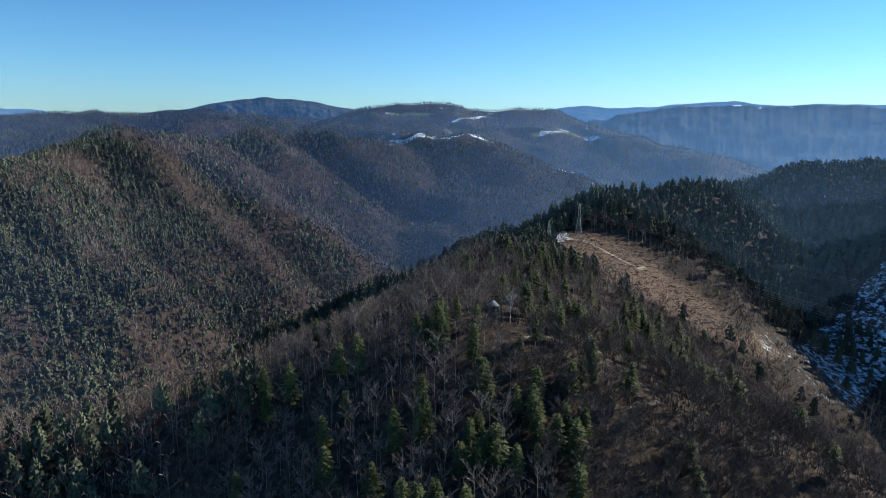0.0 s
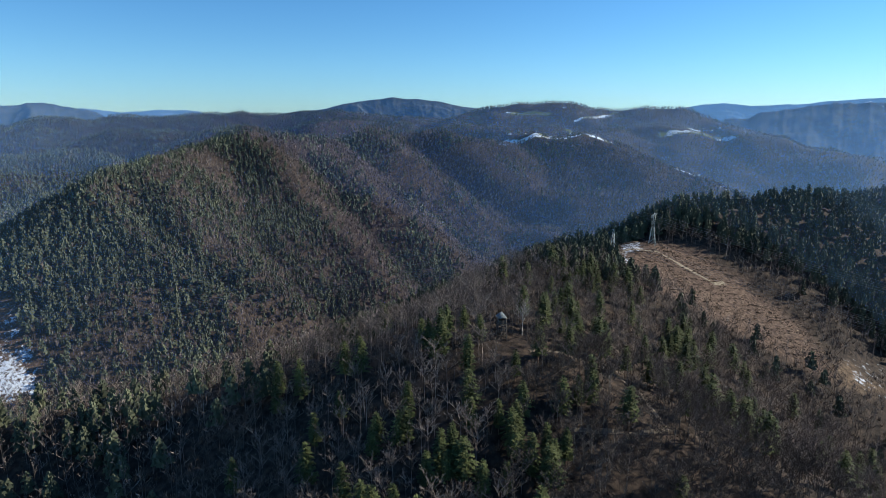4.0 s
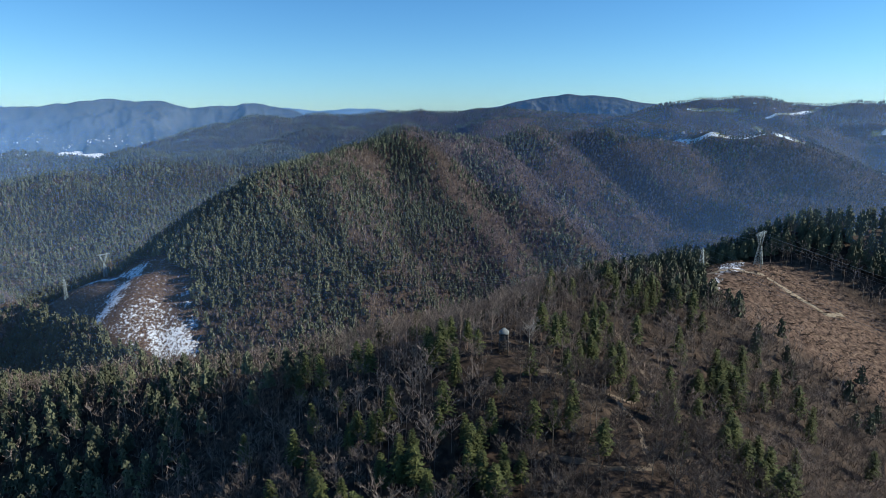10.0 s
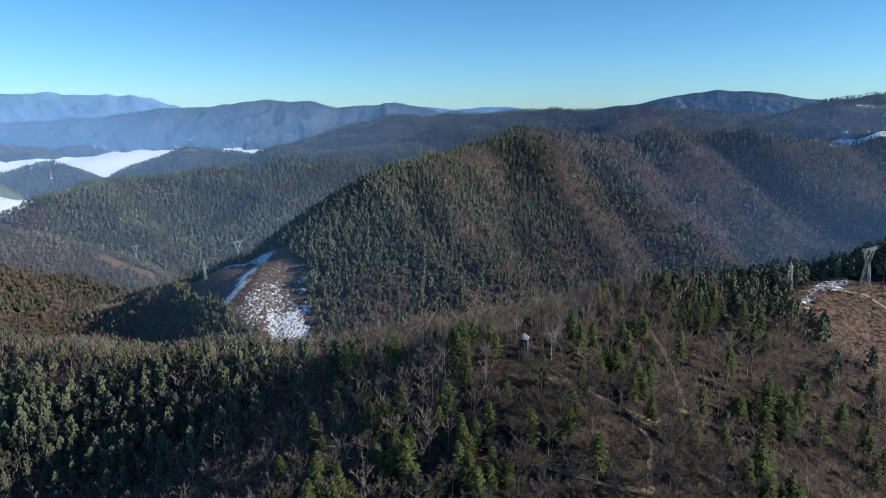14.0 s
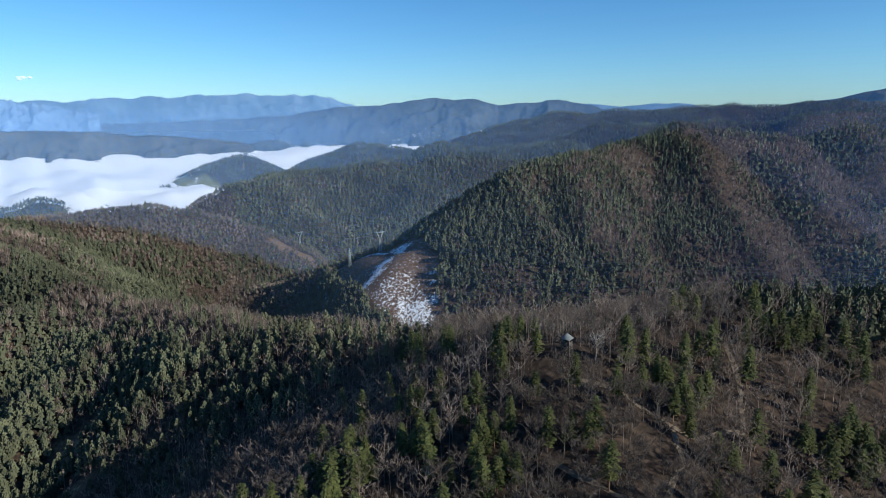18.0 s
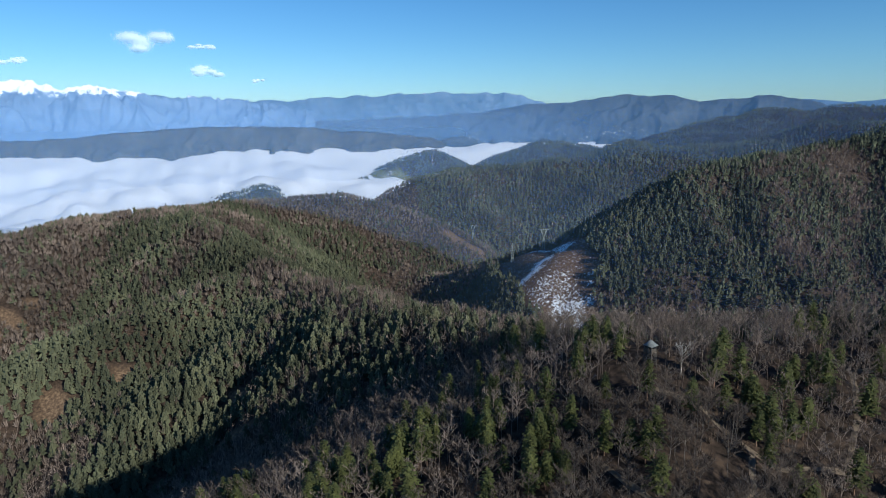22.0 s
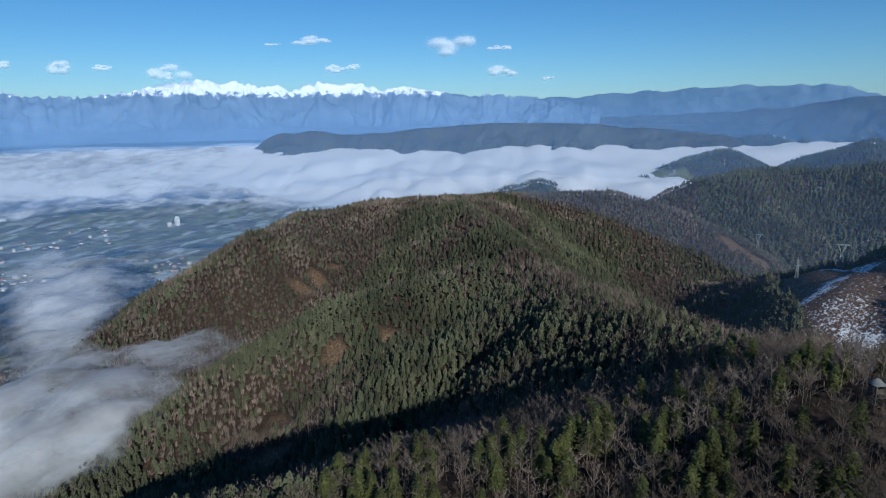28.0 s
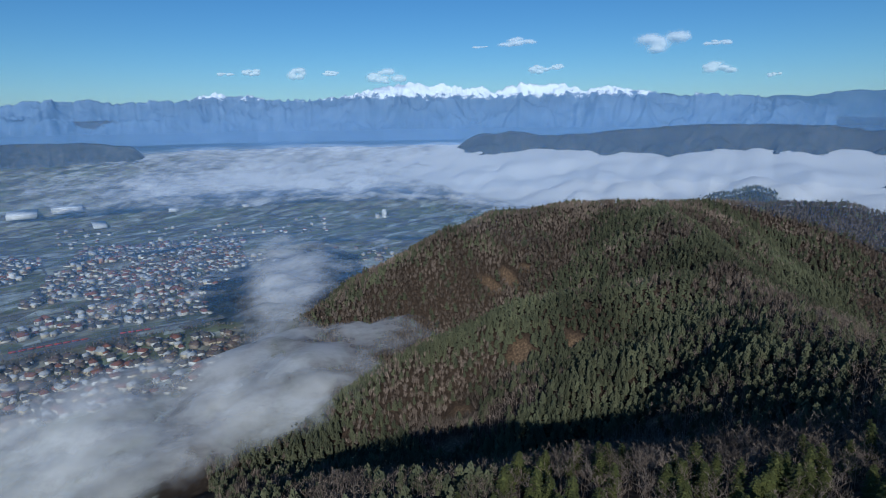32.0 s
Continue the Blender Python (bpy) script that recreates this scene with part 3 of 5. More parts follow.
bare_models = [tree_thing("bare_tree", *bare_tree(i, 15.0, 8, 7, 11, 0.8, 4, 1.9), M_BARK, M_TWIG, "bare grey-brown deciduous tree on a leaf-littered slope") for i in range(7)]
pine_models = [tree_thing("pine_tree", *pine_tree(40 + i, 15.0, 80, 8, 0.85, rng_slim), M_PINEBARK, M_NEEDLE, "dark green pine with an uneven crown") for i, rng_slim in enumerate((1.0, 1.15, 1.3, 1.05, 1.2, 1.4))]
forest_singles(single_b, bare_models, "bare trees on the near ridge")
forest_singles(single_p, pine_models, "pines on the near ridge")
nb = [joined_tree(bare_tree(100 + i, 14.5, 6, 5, 7, 0.7, 3, 2.2)) for i in range(6)]
rest &= ~hidden(x, y, z) | (r.uniform(0, 1, x.size) < 0.12)
m = rest & ~is_pine
away = near_d > 168
nf = [joined_tree(bare_tree(120 + i, 14.0, 3, 4, 2, 0.8, 3, 5.0)) for i in range(5)]
for k, b in ((m & ~away, nb), (m & away, nf)):
    planted("bare_wood", b, M_TWIG, x[k], y[k], z[k], size[k], turn[k], tint[k], "leafless deciduous wood covering the near ridge", "wood")
m = rest & is_pine
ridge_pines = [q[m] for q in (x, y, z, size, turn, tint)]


# undergrowth on the near ridge
x, y, r = scatter(-200, 260, -200, 260, 4.2, 31)
z = height(x, y)
ok = wooded(x, y, z) & (r.uniform(0, 1, x.size) < 0.6) & ((0.86 * (y + 225) - 0.51 * x > 70) | (np.hypot(x - 215, y + 97) > 165)) & (x < 0.8 * (y + 225) + 60)
x, y, z = x[ok], y[ok], z[ok]
shrubs = []
for i in range(6):
    b, rg = Build(), random.Random(600 + i)
    for k in range(13):
        q, o = rg.uniform(0, 6.28), rg.uniform(0.2, 1.5)
        b.sliver((math.cos(q) * o * .5, math.sin(q) * o * .5, -0.1), (math.cos(q) * o * 1.3, math.sin(q) * o * 1.3, rg.uniform(1.0, 3.6)), 0.14, rg)
    shrubs.append(b)
planted("undergrowth", shrubs, M_BRUSH, x, y, z, r.uniform(0.6, 1.2, x.size), r.uniform(0, 6.28, x.size), r.uniform(0, 1, x.size), "grey-brown leafless undergrowth beneath the trees", "undergrowth")


# low brush on the cut strips
for sx0, sx1, sy0, sy1, gap, which, tall in ((60, 240, 140, 270, 1.7, 0, 0.42), (-780, -410, 175, 355, 3.1, 1, 0.75)):
    x, y, r = scatter(sx0, sx1, sy0, sy1, gap, 41 + which)
    ok = corridor(x, y)[which] & (r.uniform(0, 1, x.size) < 0.35 + 0.35 * wave(x, y, 16, 5))
    x, y = x[ok], y[ok]
    planted("brush", shrubs, M_BRUSH, x, y, height(x, y), r.uniform(0.3, 1.1, x.size) * tall, r.uniform(0, 6.28, x.size), r.uniform(0, 0.8, x.size), "low dry brush on the cut strip", "brush")


# cut branches and logs left lying on the brown strip
slash = []
for i in range(6):
    b, rg = Build(), random.Random(650 + i)
    for k in range(5):
        q, cx_, cy_, half_ = rg.uniform(0, 3.14), rg.uniform(-1, 1), rg.uniform(-1, 1), rg.uniform(0.6, 2.2)
        d = Vector((math.cos(q), math.sin(q), 0)) * half_
        b.rod(Vector((cx_, cy_, 0.15)) - d, Vector((cx_, cy_, rg.uniform(0.1, 0.7))) + d, 0.14, 0.07, 3)
    slash.append(b)
M_SLASH = material("cut_branches", [(0.09, 0.06, 0.043), (0.26, 0.18, 0.12)], 0.15, tint=0.5, island=0.4)
for sx0, sx1, sy0, sy1, gap, which in ((60, 240, 140, 270, 4.0, 0), (-780, -410, 175, 355, 6.5, 1)):
    x, y, r = scatter(sx0, sx1, sy0, sy1, gap, 46 + which)
    ok = corridor(x, y)[which] & (r.uniform(0, 1, x.size) < 0.6)
    x, y = x[ok], y[ok]
    planted("cut_branches", slash, M_SLASH, x, y, height(x, y), r.uniform(0.6, 1.4, x.size), r.uniform(0, 6.28, x.size), r.uniform(0, 1, x.size), "cut branches lying on the cleared strip", "branches")


def far_wood(x0, x1, y0, y1, step, seed, pines, bares, label, skip=None, grow=1.0):
    x, y, r = scatter(x0, x1, y0, y1, step, seed)
    z = height(x, y)
    ok = wooded(x, y, z) & (x < 0.75 * (y + 225) + 90)
    if skip:
        for q in skip:
            ok &= ~((x > q[0]) & (x < q[1]) & (y > q[2]) & (y < q[3]))
    x, y, z = x[ok], y[ok], z[ok]
    pine = r.uniform(0, 1, x.size) < pine_share(x, y)
    s, t = r.uniform(0.72, 1.28, x.size) * grow, r.uniform(0, 6.28, x.size)
    c = np.clip(0.5 + 0.55 * (r.uniform(0, 1, x.size) - 0.5) + 0.45 * fbm(x, y, 70, 87, 2), 0, 1)
    back = hidden(x, y, z)
    thin = ~back | (r.uniform(0, 1, x.size) < 0.12)
    close = np.hypot(x - 150, y + 150) < 640
    sets = [(pine & ~back & close, pines, M_NEEDLE_HAZED, "pine"), (pine & ~back & ~close, slope_p if grow == 1.0 else far_p, M_NEEDLE_HAZED, "pine"), (~pine & ~back, bares, M_TWIG, "bare"), (pine & back & thin, far_p, M_NEEDLE_HAZED, "pine"), (~pine & back & thin, far_b, M_TWIG, "bare")]
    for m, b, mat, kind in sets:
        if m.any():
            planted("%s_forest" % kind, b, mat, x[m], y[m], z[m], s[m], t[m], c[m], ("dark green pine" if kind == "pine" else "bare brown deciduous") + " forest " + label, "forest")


def solid_pine(seed, h, clumps, core=4, grow=1.0):
    """A farther pine: a slim core hung with uneven, up-swept clumps of needles."""
    rng = random.Random(seed)
    b = Build()
    low, wide = rng.uniform(0.12, 0.3), rng.uniform(0.19, 0.26)
    foot = [Vector((math.cos(q) * h * wide * 0.62, math.sin(q) * h * wide * 0.62, h * low + rng.uniform(-.5, .5))) for q in (k * 6.2832 / core for k in range(core))]
    tip = Vector((rng.uniform(-.4, .4), rng.uniform(-.4, .4), h * 0.97))
    for k in range(core):
        b.tri(foot[k], foot[(k + 1) % core], tip)
    for i in range(clumps):
        s = (i + rng.uniform(0.1, 0.9)) / clumps
        q = i * 2.399 + rng.uniform(-.5, .5)
        out = h * wide * (1.0 - s) ** 0.55 * rng.uniform(0.55, 0.95)
        c = Vector((math.cos(q) * out, math.sin(q) * out, h * (low + (0.95 - low) * s)))
        g = 0.135 * h * grow * rng.uniform(0.75, 1.25) * (1.1 - 0.45 * s)
        a0 = rng.uniform(0, 6.28)
        rim = [c + Vector((math.cos(a) * g, math.sin(a) * g, -0.3 * g + rng.uniform(-.25, .25) * g)) for a in (a0, a0 + 2.1 + rng.uniform(-.3, .3), a0 + 4.2 + rng.uniform(-.3, .3))]
        top = c + Vector((math.cos(q) * g * 0.25, math.sin(q) * g * 0.25, g * rng.uniform(0.7, 1.15)))
        for k in range(3):
            b.tri(rim[k], rim[(k + 1) % 3], top)
    return b


def far_bare(seed, h, n, wide):
    """A farther leafless tree: a dome of upward sprays over a stem."""
    rng = random.Random(seed)
    b = Build()
    b.sliver((0, 0, 0), (0, 0, h * 0.7), 0.22, rng)
    for i in range(n):
        q, s = i * 2.399, rng.random()
        o = h * 0.27 * math.sqrt((i + 0.5) / n)
        a = Vector((math.cos(q) * o * 0.35, math.sin(q) * o * 0.35, h * rng.uniform(0.3, 0.6)))
        b.sliver(a, (math.cos(q) * o, math.sin(q) * o, h * (0.98 - 0.35 * (o / (h * 0.27)) ** 2) * rng.uniform(0.85, 1.05)), wide * rng.uniform(0.7, 1.3), rng)
    return b


mid_p = [solid_pine(240 + i, 13.5, 16, 5, 0.9) for i in range(9)]
slope_p = [solid_pine(290 + i, 13.5, 6, 4, 1.35) for i in range(9)]
mid_b = [far_bare(270 + i, 13.5, 19, 0.32) for i in range(6)]
far_p = [solid_pine(340 + i, 13.5, 3, 4, 1.8) for i in range(7)]
far_b = [far_bare(370 + i, 13.0, 11, 0.55) for i in range(5)]
planted("pine_wood", [solid_pine(220 + i, 14.0, 26, 5, 0.72) for i in range(9)], M_NEEDLE_HAZED, *ridge_pines, "grey-green pines along the lower ridge", "wood")
# the slope below the flight, thinly built
x, y, r = scatter(-330, 330, -330, 300, 6.6, 71)
z = height(x, y)
seen = ((0.86 * (y + 225) - 0.51 * x > 70) | (np.hypot(x - 215, y + 97) > 165)) & (y > -137 + 2.05 * (x - 215)) & (x < 0.8 * (y + 225) + 60)
ok = wooded(x, y, z) & ~seen
x, y, z = x[ok], y[ok], z[ok]
is_pine = r.uniform(0, 1, x.size) < 0.3
for k, b, mat, text in ((is_pine, mid_p, M_NEEDLE_HAZED, "haze-greyed pines on the near slope"), (~is_pine, mid_b, M_TWIG, "bare deciduous wood on the near slope")):
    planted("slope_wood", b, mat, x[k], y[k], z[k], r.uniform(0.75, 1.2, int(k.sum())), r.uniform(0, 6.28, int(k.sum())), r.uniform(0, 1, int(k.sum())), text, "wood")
far_wood(-1420, 760, 60, 1000, 7.2, 61, mid_p, mid_b, "on the middle hills", [(-330, 330, -330, 300), (-850, -100, 100, 720)])
far_wood(-850, -100, 100, 720, 6.4, 67, mid_p, mid_b, "on the ridge with the cut strip", [(-330, 330, -330, 300)])
far_wood(-1420, 300, -720, 60, 6.2, 66, mid_p, mid_b, "on the hill above the valley", [(-330, 330, -330, 300)])
far_wood(-1420, 1000, 1000, 1900, 8.4, 62, far_p, far_b, "on the farther slopes", None, 1.25)
far_wood(-2400, -1420, -100, 1700, 9.5, 63, far_p, far_b, "on the hills beyond the cut strip", None, 1.2)
far_wood(-3600, -2400, -500, 1700, 13.0, 65, far_p, far_b, "on the hills towards the fog", None, 1.4)
far_wood(-3000, 2600, 1900, 3700, 15.0, 64, far_p, far_b, "on the distant upland", None, 1.15)

# ---- far ranges, drawn in to the camera's reach ----


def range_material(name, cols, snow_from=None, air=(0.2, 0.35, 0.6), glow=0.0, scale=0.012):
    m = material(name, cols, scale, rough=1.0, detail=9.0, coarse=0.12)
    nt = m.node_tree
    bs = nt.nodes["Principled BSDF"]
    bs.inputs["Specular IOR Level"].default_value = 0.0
    # The slopes emit a bluish airlight, so haze is painted onto them.
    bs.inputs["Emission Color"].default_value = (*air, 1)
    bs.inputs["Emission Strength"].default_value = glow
    if snow_from:
        geo = nt.nodes.new("ShaderNodeNewGeometry")
        sep = nt.nodes.new("ShaderNodeSeparateXYZ")
        nt.links.new(geo.outputs["Position"], sep.inputs[0])
        no = nt.nodes.new("ShaderNodeTexNoise")
        no.inputs["Scale"].default_value, no.inputs["Detail"].default_value, no.inputs["Roughness"].default_value = 0.02, 10, 0.7
        nt.links.new(geo.outputs["Position"], no.inputs["Vector"])
        ma = nt.nodes.new("ShaderNodeMath")
        ma.operation, ma.inputs[1].default_value = 'MULTIPLY_ADD', snow_from[2]
        nt.links.new(no.outputs["Fac"], ma.inputs[0])
        nt.links.new(sep.outputs["Z"], ma.inputs[2])
        mr = nt.nodes.new("ShaderNodeMapRange")
        mr.inputs["From Min"].default_value, mr.inputs["From Max"].default_value = snow_from[0], snow_from[1]
        nt.links.new(ma.outputs[0], mr.inputs["Value"])
        mx = nt.nodes.new("ShaderNodeMix")
        mx.data_type = 'RGBA'
        old = bs.inputs["Base Color"].links[0].from_socket
        nt.links.new(mr.outputs["Result"], mx.inputs["Factor"])
        nt.links.new(old, mx.inputs["A"])
        mx.inputs["B"].default_value = (0.82, 0.86, 0.92, 1)
        nt.links.new(mx.outputs["Result"], bs.inputs["Base Color"])
    return m


def far_range(name, line, depth, foot, mat, label, seed, rough=10.0, n=400, folds=30, taper=False, jag=0.0, relief=0.24):
    """A mountain range along a crest line, with folded slopes on the near side and a back."""
    line = np.array(line, float)
    seg = np.r_[0, np.cumsum(np.hypot(*np.diff(line[:, :2], axis=0).T))]
    s = np.linspace(0, seg[-1], n)
    cx, cy, cz = (np.interp(s, seg, line[:, k]) for k in range(3))
    cz = cz + rough * 0.35 * fbm(s, s * 0, 160, seed, 5) + rough * 0.9 * (0.35 - np.abs(fbm(s, s * 0 + 9, 130, seed + 2, 4)))
    cz = cz + jag * (0.45 - np.abs(fbm(s, s * 0 + 31, 55, seed + 5, 5)))
    ends = np.clip(np.minimum(s, seg[-1] - s) / (0.12 * seg[-1]), 0, 1)
    cz = foot + (cz - foot) * (0.25 + 0.75 * ends * ends * (3 - 2 * ends)) if taper else cz
    out = np.stack([cx - EYE[0], cy - EYE[1]], -1)
    out /= np.linalg.norm(out, axis=1)[:, None]
    vs = []
    steps = np.r_[-0.25, -0.1, np.linspace(0, 1, folds - 2) ** 1.2]
    deep = max(430.0, 0.9 * depth)
    for k in steps:
        d = depth * k
        zz = cz + (foot - cz) * np.abs(k) ** 0.85
        swing = s + 80 * wave(s, s * 0 + 400 * k, 260, seed + 4) + (260 if seed % 20 == 5 else -260) * k
        spur = 0.0
        for size, share in ((380.0, 1.0), (180.0, 0.55), (85.0, 0.3), (40.0, 0.2), (20.0, 0.12)):
            spur = spur + share * (0.42 - np.abs(wave(swing, deep * k + s * 0, size, seed + int(size)) + 0.4 * wave(s, 1.2 * deep * k + s * 0, size * 0.6, seed + 3)))
        ridge = spur * relief * (cz - foot) * np.sin(np.clip(np.abs(k), 0, 1) * math.pi) ** 0.7
        wob = depth * 0.10 * wave(s, s * 0 + d, 300, seed + 3) * abs(k)
        vs.append(np.stack([cx - out[:, 0] * (d + wob), cy - out[:, 1] * (d + wob), zz + ridge], -1))
    v = np.concatenate(vs)
    i = np.arange(folds * n).reshape(folds, n)
    q = np.stack([i[:-1, :-1], i[:-1, 1:], i[1:, 1:], i[1:, :-1]], -1).reshape(-1, 4)
    return tagged(new(name, mesh_from(name, v, q, mat, smooth=True)), label, "mountain range", kind="structure")


# Haze of distance is put into these base colours and their emission.
M_ALPS = range_material("hazed_snow_peaks_far_rock", [(0.10, 0.15, 0.24), (0.16, 0.22, 0.32)], (712, 728, 240), (0.15, 0.30, 0.54), 0.40)
M_FAR = range_material("hazed_far_hills", [(0.06, 0.10, 0.15), (0.12, 0.16, 0.22)], (752, 762, 240), (0.14, 0.29, 0.53), 0.42)
M_MIDFAR = range_material("hazed_distant_wooded_hills", [(0.03, 0.045, 0.05), (0.11, 0.10, 0.085)], None, (0.035, 0.10, 0.24), 0.24, 0.055)
M_VILLAGE = range_material("hazed_wooded_hills_with_pale_villages", [(0.03, 0.045, 0.06), (0.09, 0.095, 0.10)], (818, 826, 380), (0.07, 0.16, 0.32), 0.32, 0.05)
M_SPECKED = range_material("hazed_wooded_slopes_with_snowy_clearings", [(0.03, 0.045, 0.05), (0.10, 0.095, 0.085)], (722, 730, 300), (0.035, 0.10, 0.24), 0.24, 0.05)
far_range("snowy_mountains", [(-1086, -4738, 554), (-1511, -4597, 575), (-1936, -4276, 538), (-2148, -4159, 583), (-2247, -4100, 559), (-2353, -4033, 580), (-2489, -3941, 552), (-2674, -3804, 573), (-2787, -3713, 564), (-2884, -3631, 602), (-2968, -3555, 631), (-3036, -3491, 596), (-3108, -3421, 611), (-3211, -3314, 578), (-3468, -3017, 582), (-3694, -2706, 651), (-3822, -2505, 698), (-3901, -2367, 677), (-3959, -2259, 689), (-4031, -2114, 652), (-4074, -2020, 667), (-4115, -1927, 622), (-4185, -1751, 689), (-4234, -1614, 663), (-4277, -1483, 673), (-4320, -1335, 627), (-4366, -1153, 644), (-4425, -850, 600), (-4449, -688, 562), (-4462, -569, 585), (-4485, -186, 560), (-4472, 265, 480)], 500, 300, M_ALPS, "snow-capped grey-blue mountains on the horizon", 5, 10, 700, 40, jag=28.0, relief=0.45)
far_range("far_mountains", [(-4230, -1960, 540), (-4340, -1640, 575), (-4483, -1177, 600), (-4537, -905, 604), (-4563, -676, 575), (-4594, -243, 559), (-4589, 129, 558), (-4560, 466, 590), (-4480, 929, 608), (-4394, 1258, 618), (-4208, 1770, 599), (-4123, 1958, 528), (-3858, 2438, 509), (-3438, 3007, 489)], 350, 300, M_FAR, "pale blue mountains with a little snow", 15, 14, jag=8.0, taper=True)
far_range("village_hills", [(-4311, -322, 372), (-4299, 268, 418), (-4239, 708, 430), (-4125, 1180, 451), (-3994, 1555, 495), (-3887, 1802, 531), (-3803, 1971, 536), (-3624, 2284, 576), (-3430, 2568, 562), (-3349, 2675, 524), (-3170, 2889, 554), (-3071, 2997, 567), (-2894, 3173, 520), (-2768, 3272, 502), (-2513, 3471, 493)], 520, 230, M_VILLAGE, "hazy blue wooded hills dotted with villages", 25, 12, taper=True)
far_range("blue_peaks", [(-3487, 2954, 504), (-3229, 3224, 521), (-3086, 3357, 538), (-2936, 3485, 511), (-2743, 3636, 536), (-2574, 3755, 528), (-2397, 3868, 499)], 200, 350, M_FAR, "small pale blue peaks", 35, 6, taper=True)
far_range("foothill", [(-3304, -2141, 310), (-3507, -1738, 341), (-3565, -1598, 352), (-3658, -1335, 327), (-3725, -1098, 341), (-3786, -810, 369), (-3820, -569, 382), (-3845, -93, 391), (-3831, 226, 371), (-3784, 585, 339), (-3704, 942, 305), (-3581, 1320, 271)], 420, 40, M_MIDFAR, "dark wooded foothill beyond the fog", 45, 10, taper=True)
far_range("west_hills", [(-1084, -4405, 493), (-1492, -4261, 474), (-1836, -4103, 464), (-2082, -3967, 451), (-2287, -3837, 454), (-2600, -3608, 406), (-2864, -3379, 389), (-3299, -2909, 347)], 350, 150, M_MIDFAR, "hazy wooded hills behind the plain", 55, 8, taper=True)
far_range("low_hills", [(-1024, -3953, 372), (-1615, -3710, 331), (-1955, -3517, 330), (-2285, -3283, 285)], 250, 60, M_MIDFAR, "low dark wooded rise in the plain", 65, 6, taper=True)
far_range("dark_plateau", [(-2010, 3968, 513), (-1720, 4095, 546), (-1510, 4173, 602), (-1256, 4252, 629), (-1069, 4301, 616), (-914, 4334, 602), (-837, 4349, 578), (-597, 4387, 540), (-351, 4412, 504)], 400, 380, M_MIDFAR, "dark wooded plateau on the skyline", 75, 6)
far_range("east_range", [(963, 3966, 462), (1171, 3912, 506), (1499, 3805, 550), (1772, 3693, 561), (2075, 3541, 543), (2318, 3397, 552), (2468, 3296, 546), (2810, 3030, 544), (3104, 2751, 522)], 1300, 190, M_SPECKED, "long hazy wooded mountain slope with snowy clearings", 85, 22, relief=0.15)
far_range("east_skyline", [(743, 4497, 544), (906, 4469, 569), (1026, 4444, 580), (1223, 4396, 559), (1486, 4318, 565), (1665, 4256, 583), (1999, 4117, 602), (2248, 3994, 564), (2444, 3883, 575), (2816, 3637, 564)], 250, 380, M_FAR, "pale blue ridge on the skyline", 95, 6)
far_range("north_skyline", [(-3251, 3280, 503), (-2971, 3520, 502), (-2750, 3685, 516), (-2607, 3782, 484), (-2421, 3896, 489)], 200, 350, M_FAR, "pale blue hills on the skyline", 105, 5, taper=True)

# ---- haze and fog ----


def veil_material(name, colour, alpha, low, high, through_=0.5):
    """Thin lit mist that lets most light through and thins out upwards."""
    m = bpy.data.materials.new(name)
    m.use_nodes = True
    nt = m.node_tree
    nt.nodes.remove(nt.nodes["Principled BSDF"])
    out = nt.nodes["Material Output"]
    di, tl, tr = nt.nodes.new("ShaderNodeBsdfDiffuse"), nt.nodes.new("ShaderNodeBsdfTranslucent"), nt.nodes.new("ShaderNodeBsdfTransparent")
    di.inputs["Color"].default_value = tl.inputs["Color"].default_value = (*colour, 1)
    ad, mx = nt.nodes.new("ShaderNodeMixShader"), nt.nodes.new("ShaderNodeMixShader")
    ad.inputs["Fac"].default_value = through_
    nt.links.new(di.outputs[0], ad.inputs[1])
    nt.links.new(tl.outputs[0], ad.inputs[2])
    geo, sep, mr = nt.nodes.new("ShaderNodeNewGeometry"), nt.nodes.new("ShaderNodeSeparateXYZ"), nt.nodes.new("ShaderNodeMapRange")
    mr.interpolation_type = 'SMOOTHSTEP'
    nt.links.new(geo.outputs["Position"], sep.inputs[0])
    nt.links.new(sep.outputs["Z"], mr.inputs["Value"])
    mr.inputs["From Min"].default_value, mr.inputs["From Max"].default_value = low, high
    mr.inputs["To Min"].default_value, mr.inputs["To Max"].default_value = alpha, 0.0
    fade, mul = nt.nodes.new("ShaderNodeAttribute"), nt.nodes.new("ShaderNodeMath")
    fade.attribute_name, mul.operation = "fade", 'MULTIPLY'
    nt.links.new(mr.outputs["Result"], mul.inputs[0])
    nt.links.new(fade.outputs["Fac"], mul.inputs[1])
    nt.links.new(mul.outputs[0], mx.inputs["Fac"])
    nt.links.new(tr.outputs[0], mx.inputs[1])
    nt.links.new(ad.outputs[0], mx.inputs[2])
    nt.links.new(mx.outputs[0], out.inputs["Surface"])
    return m


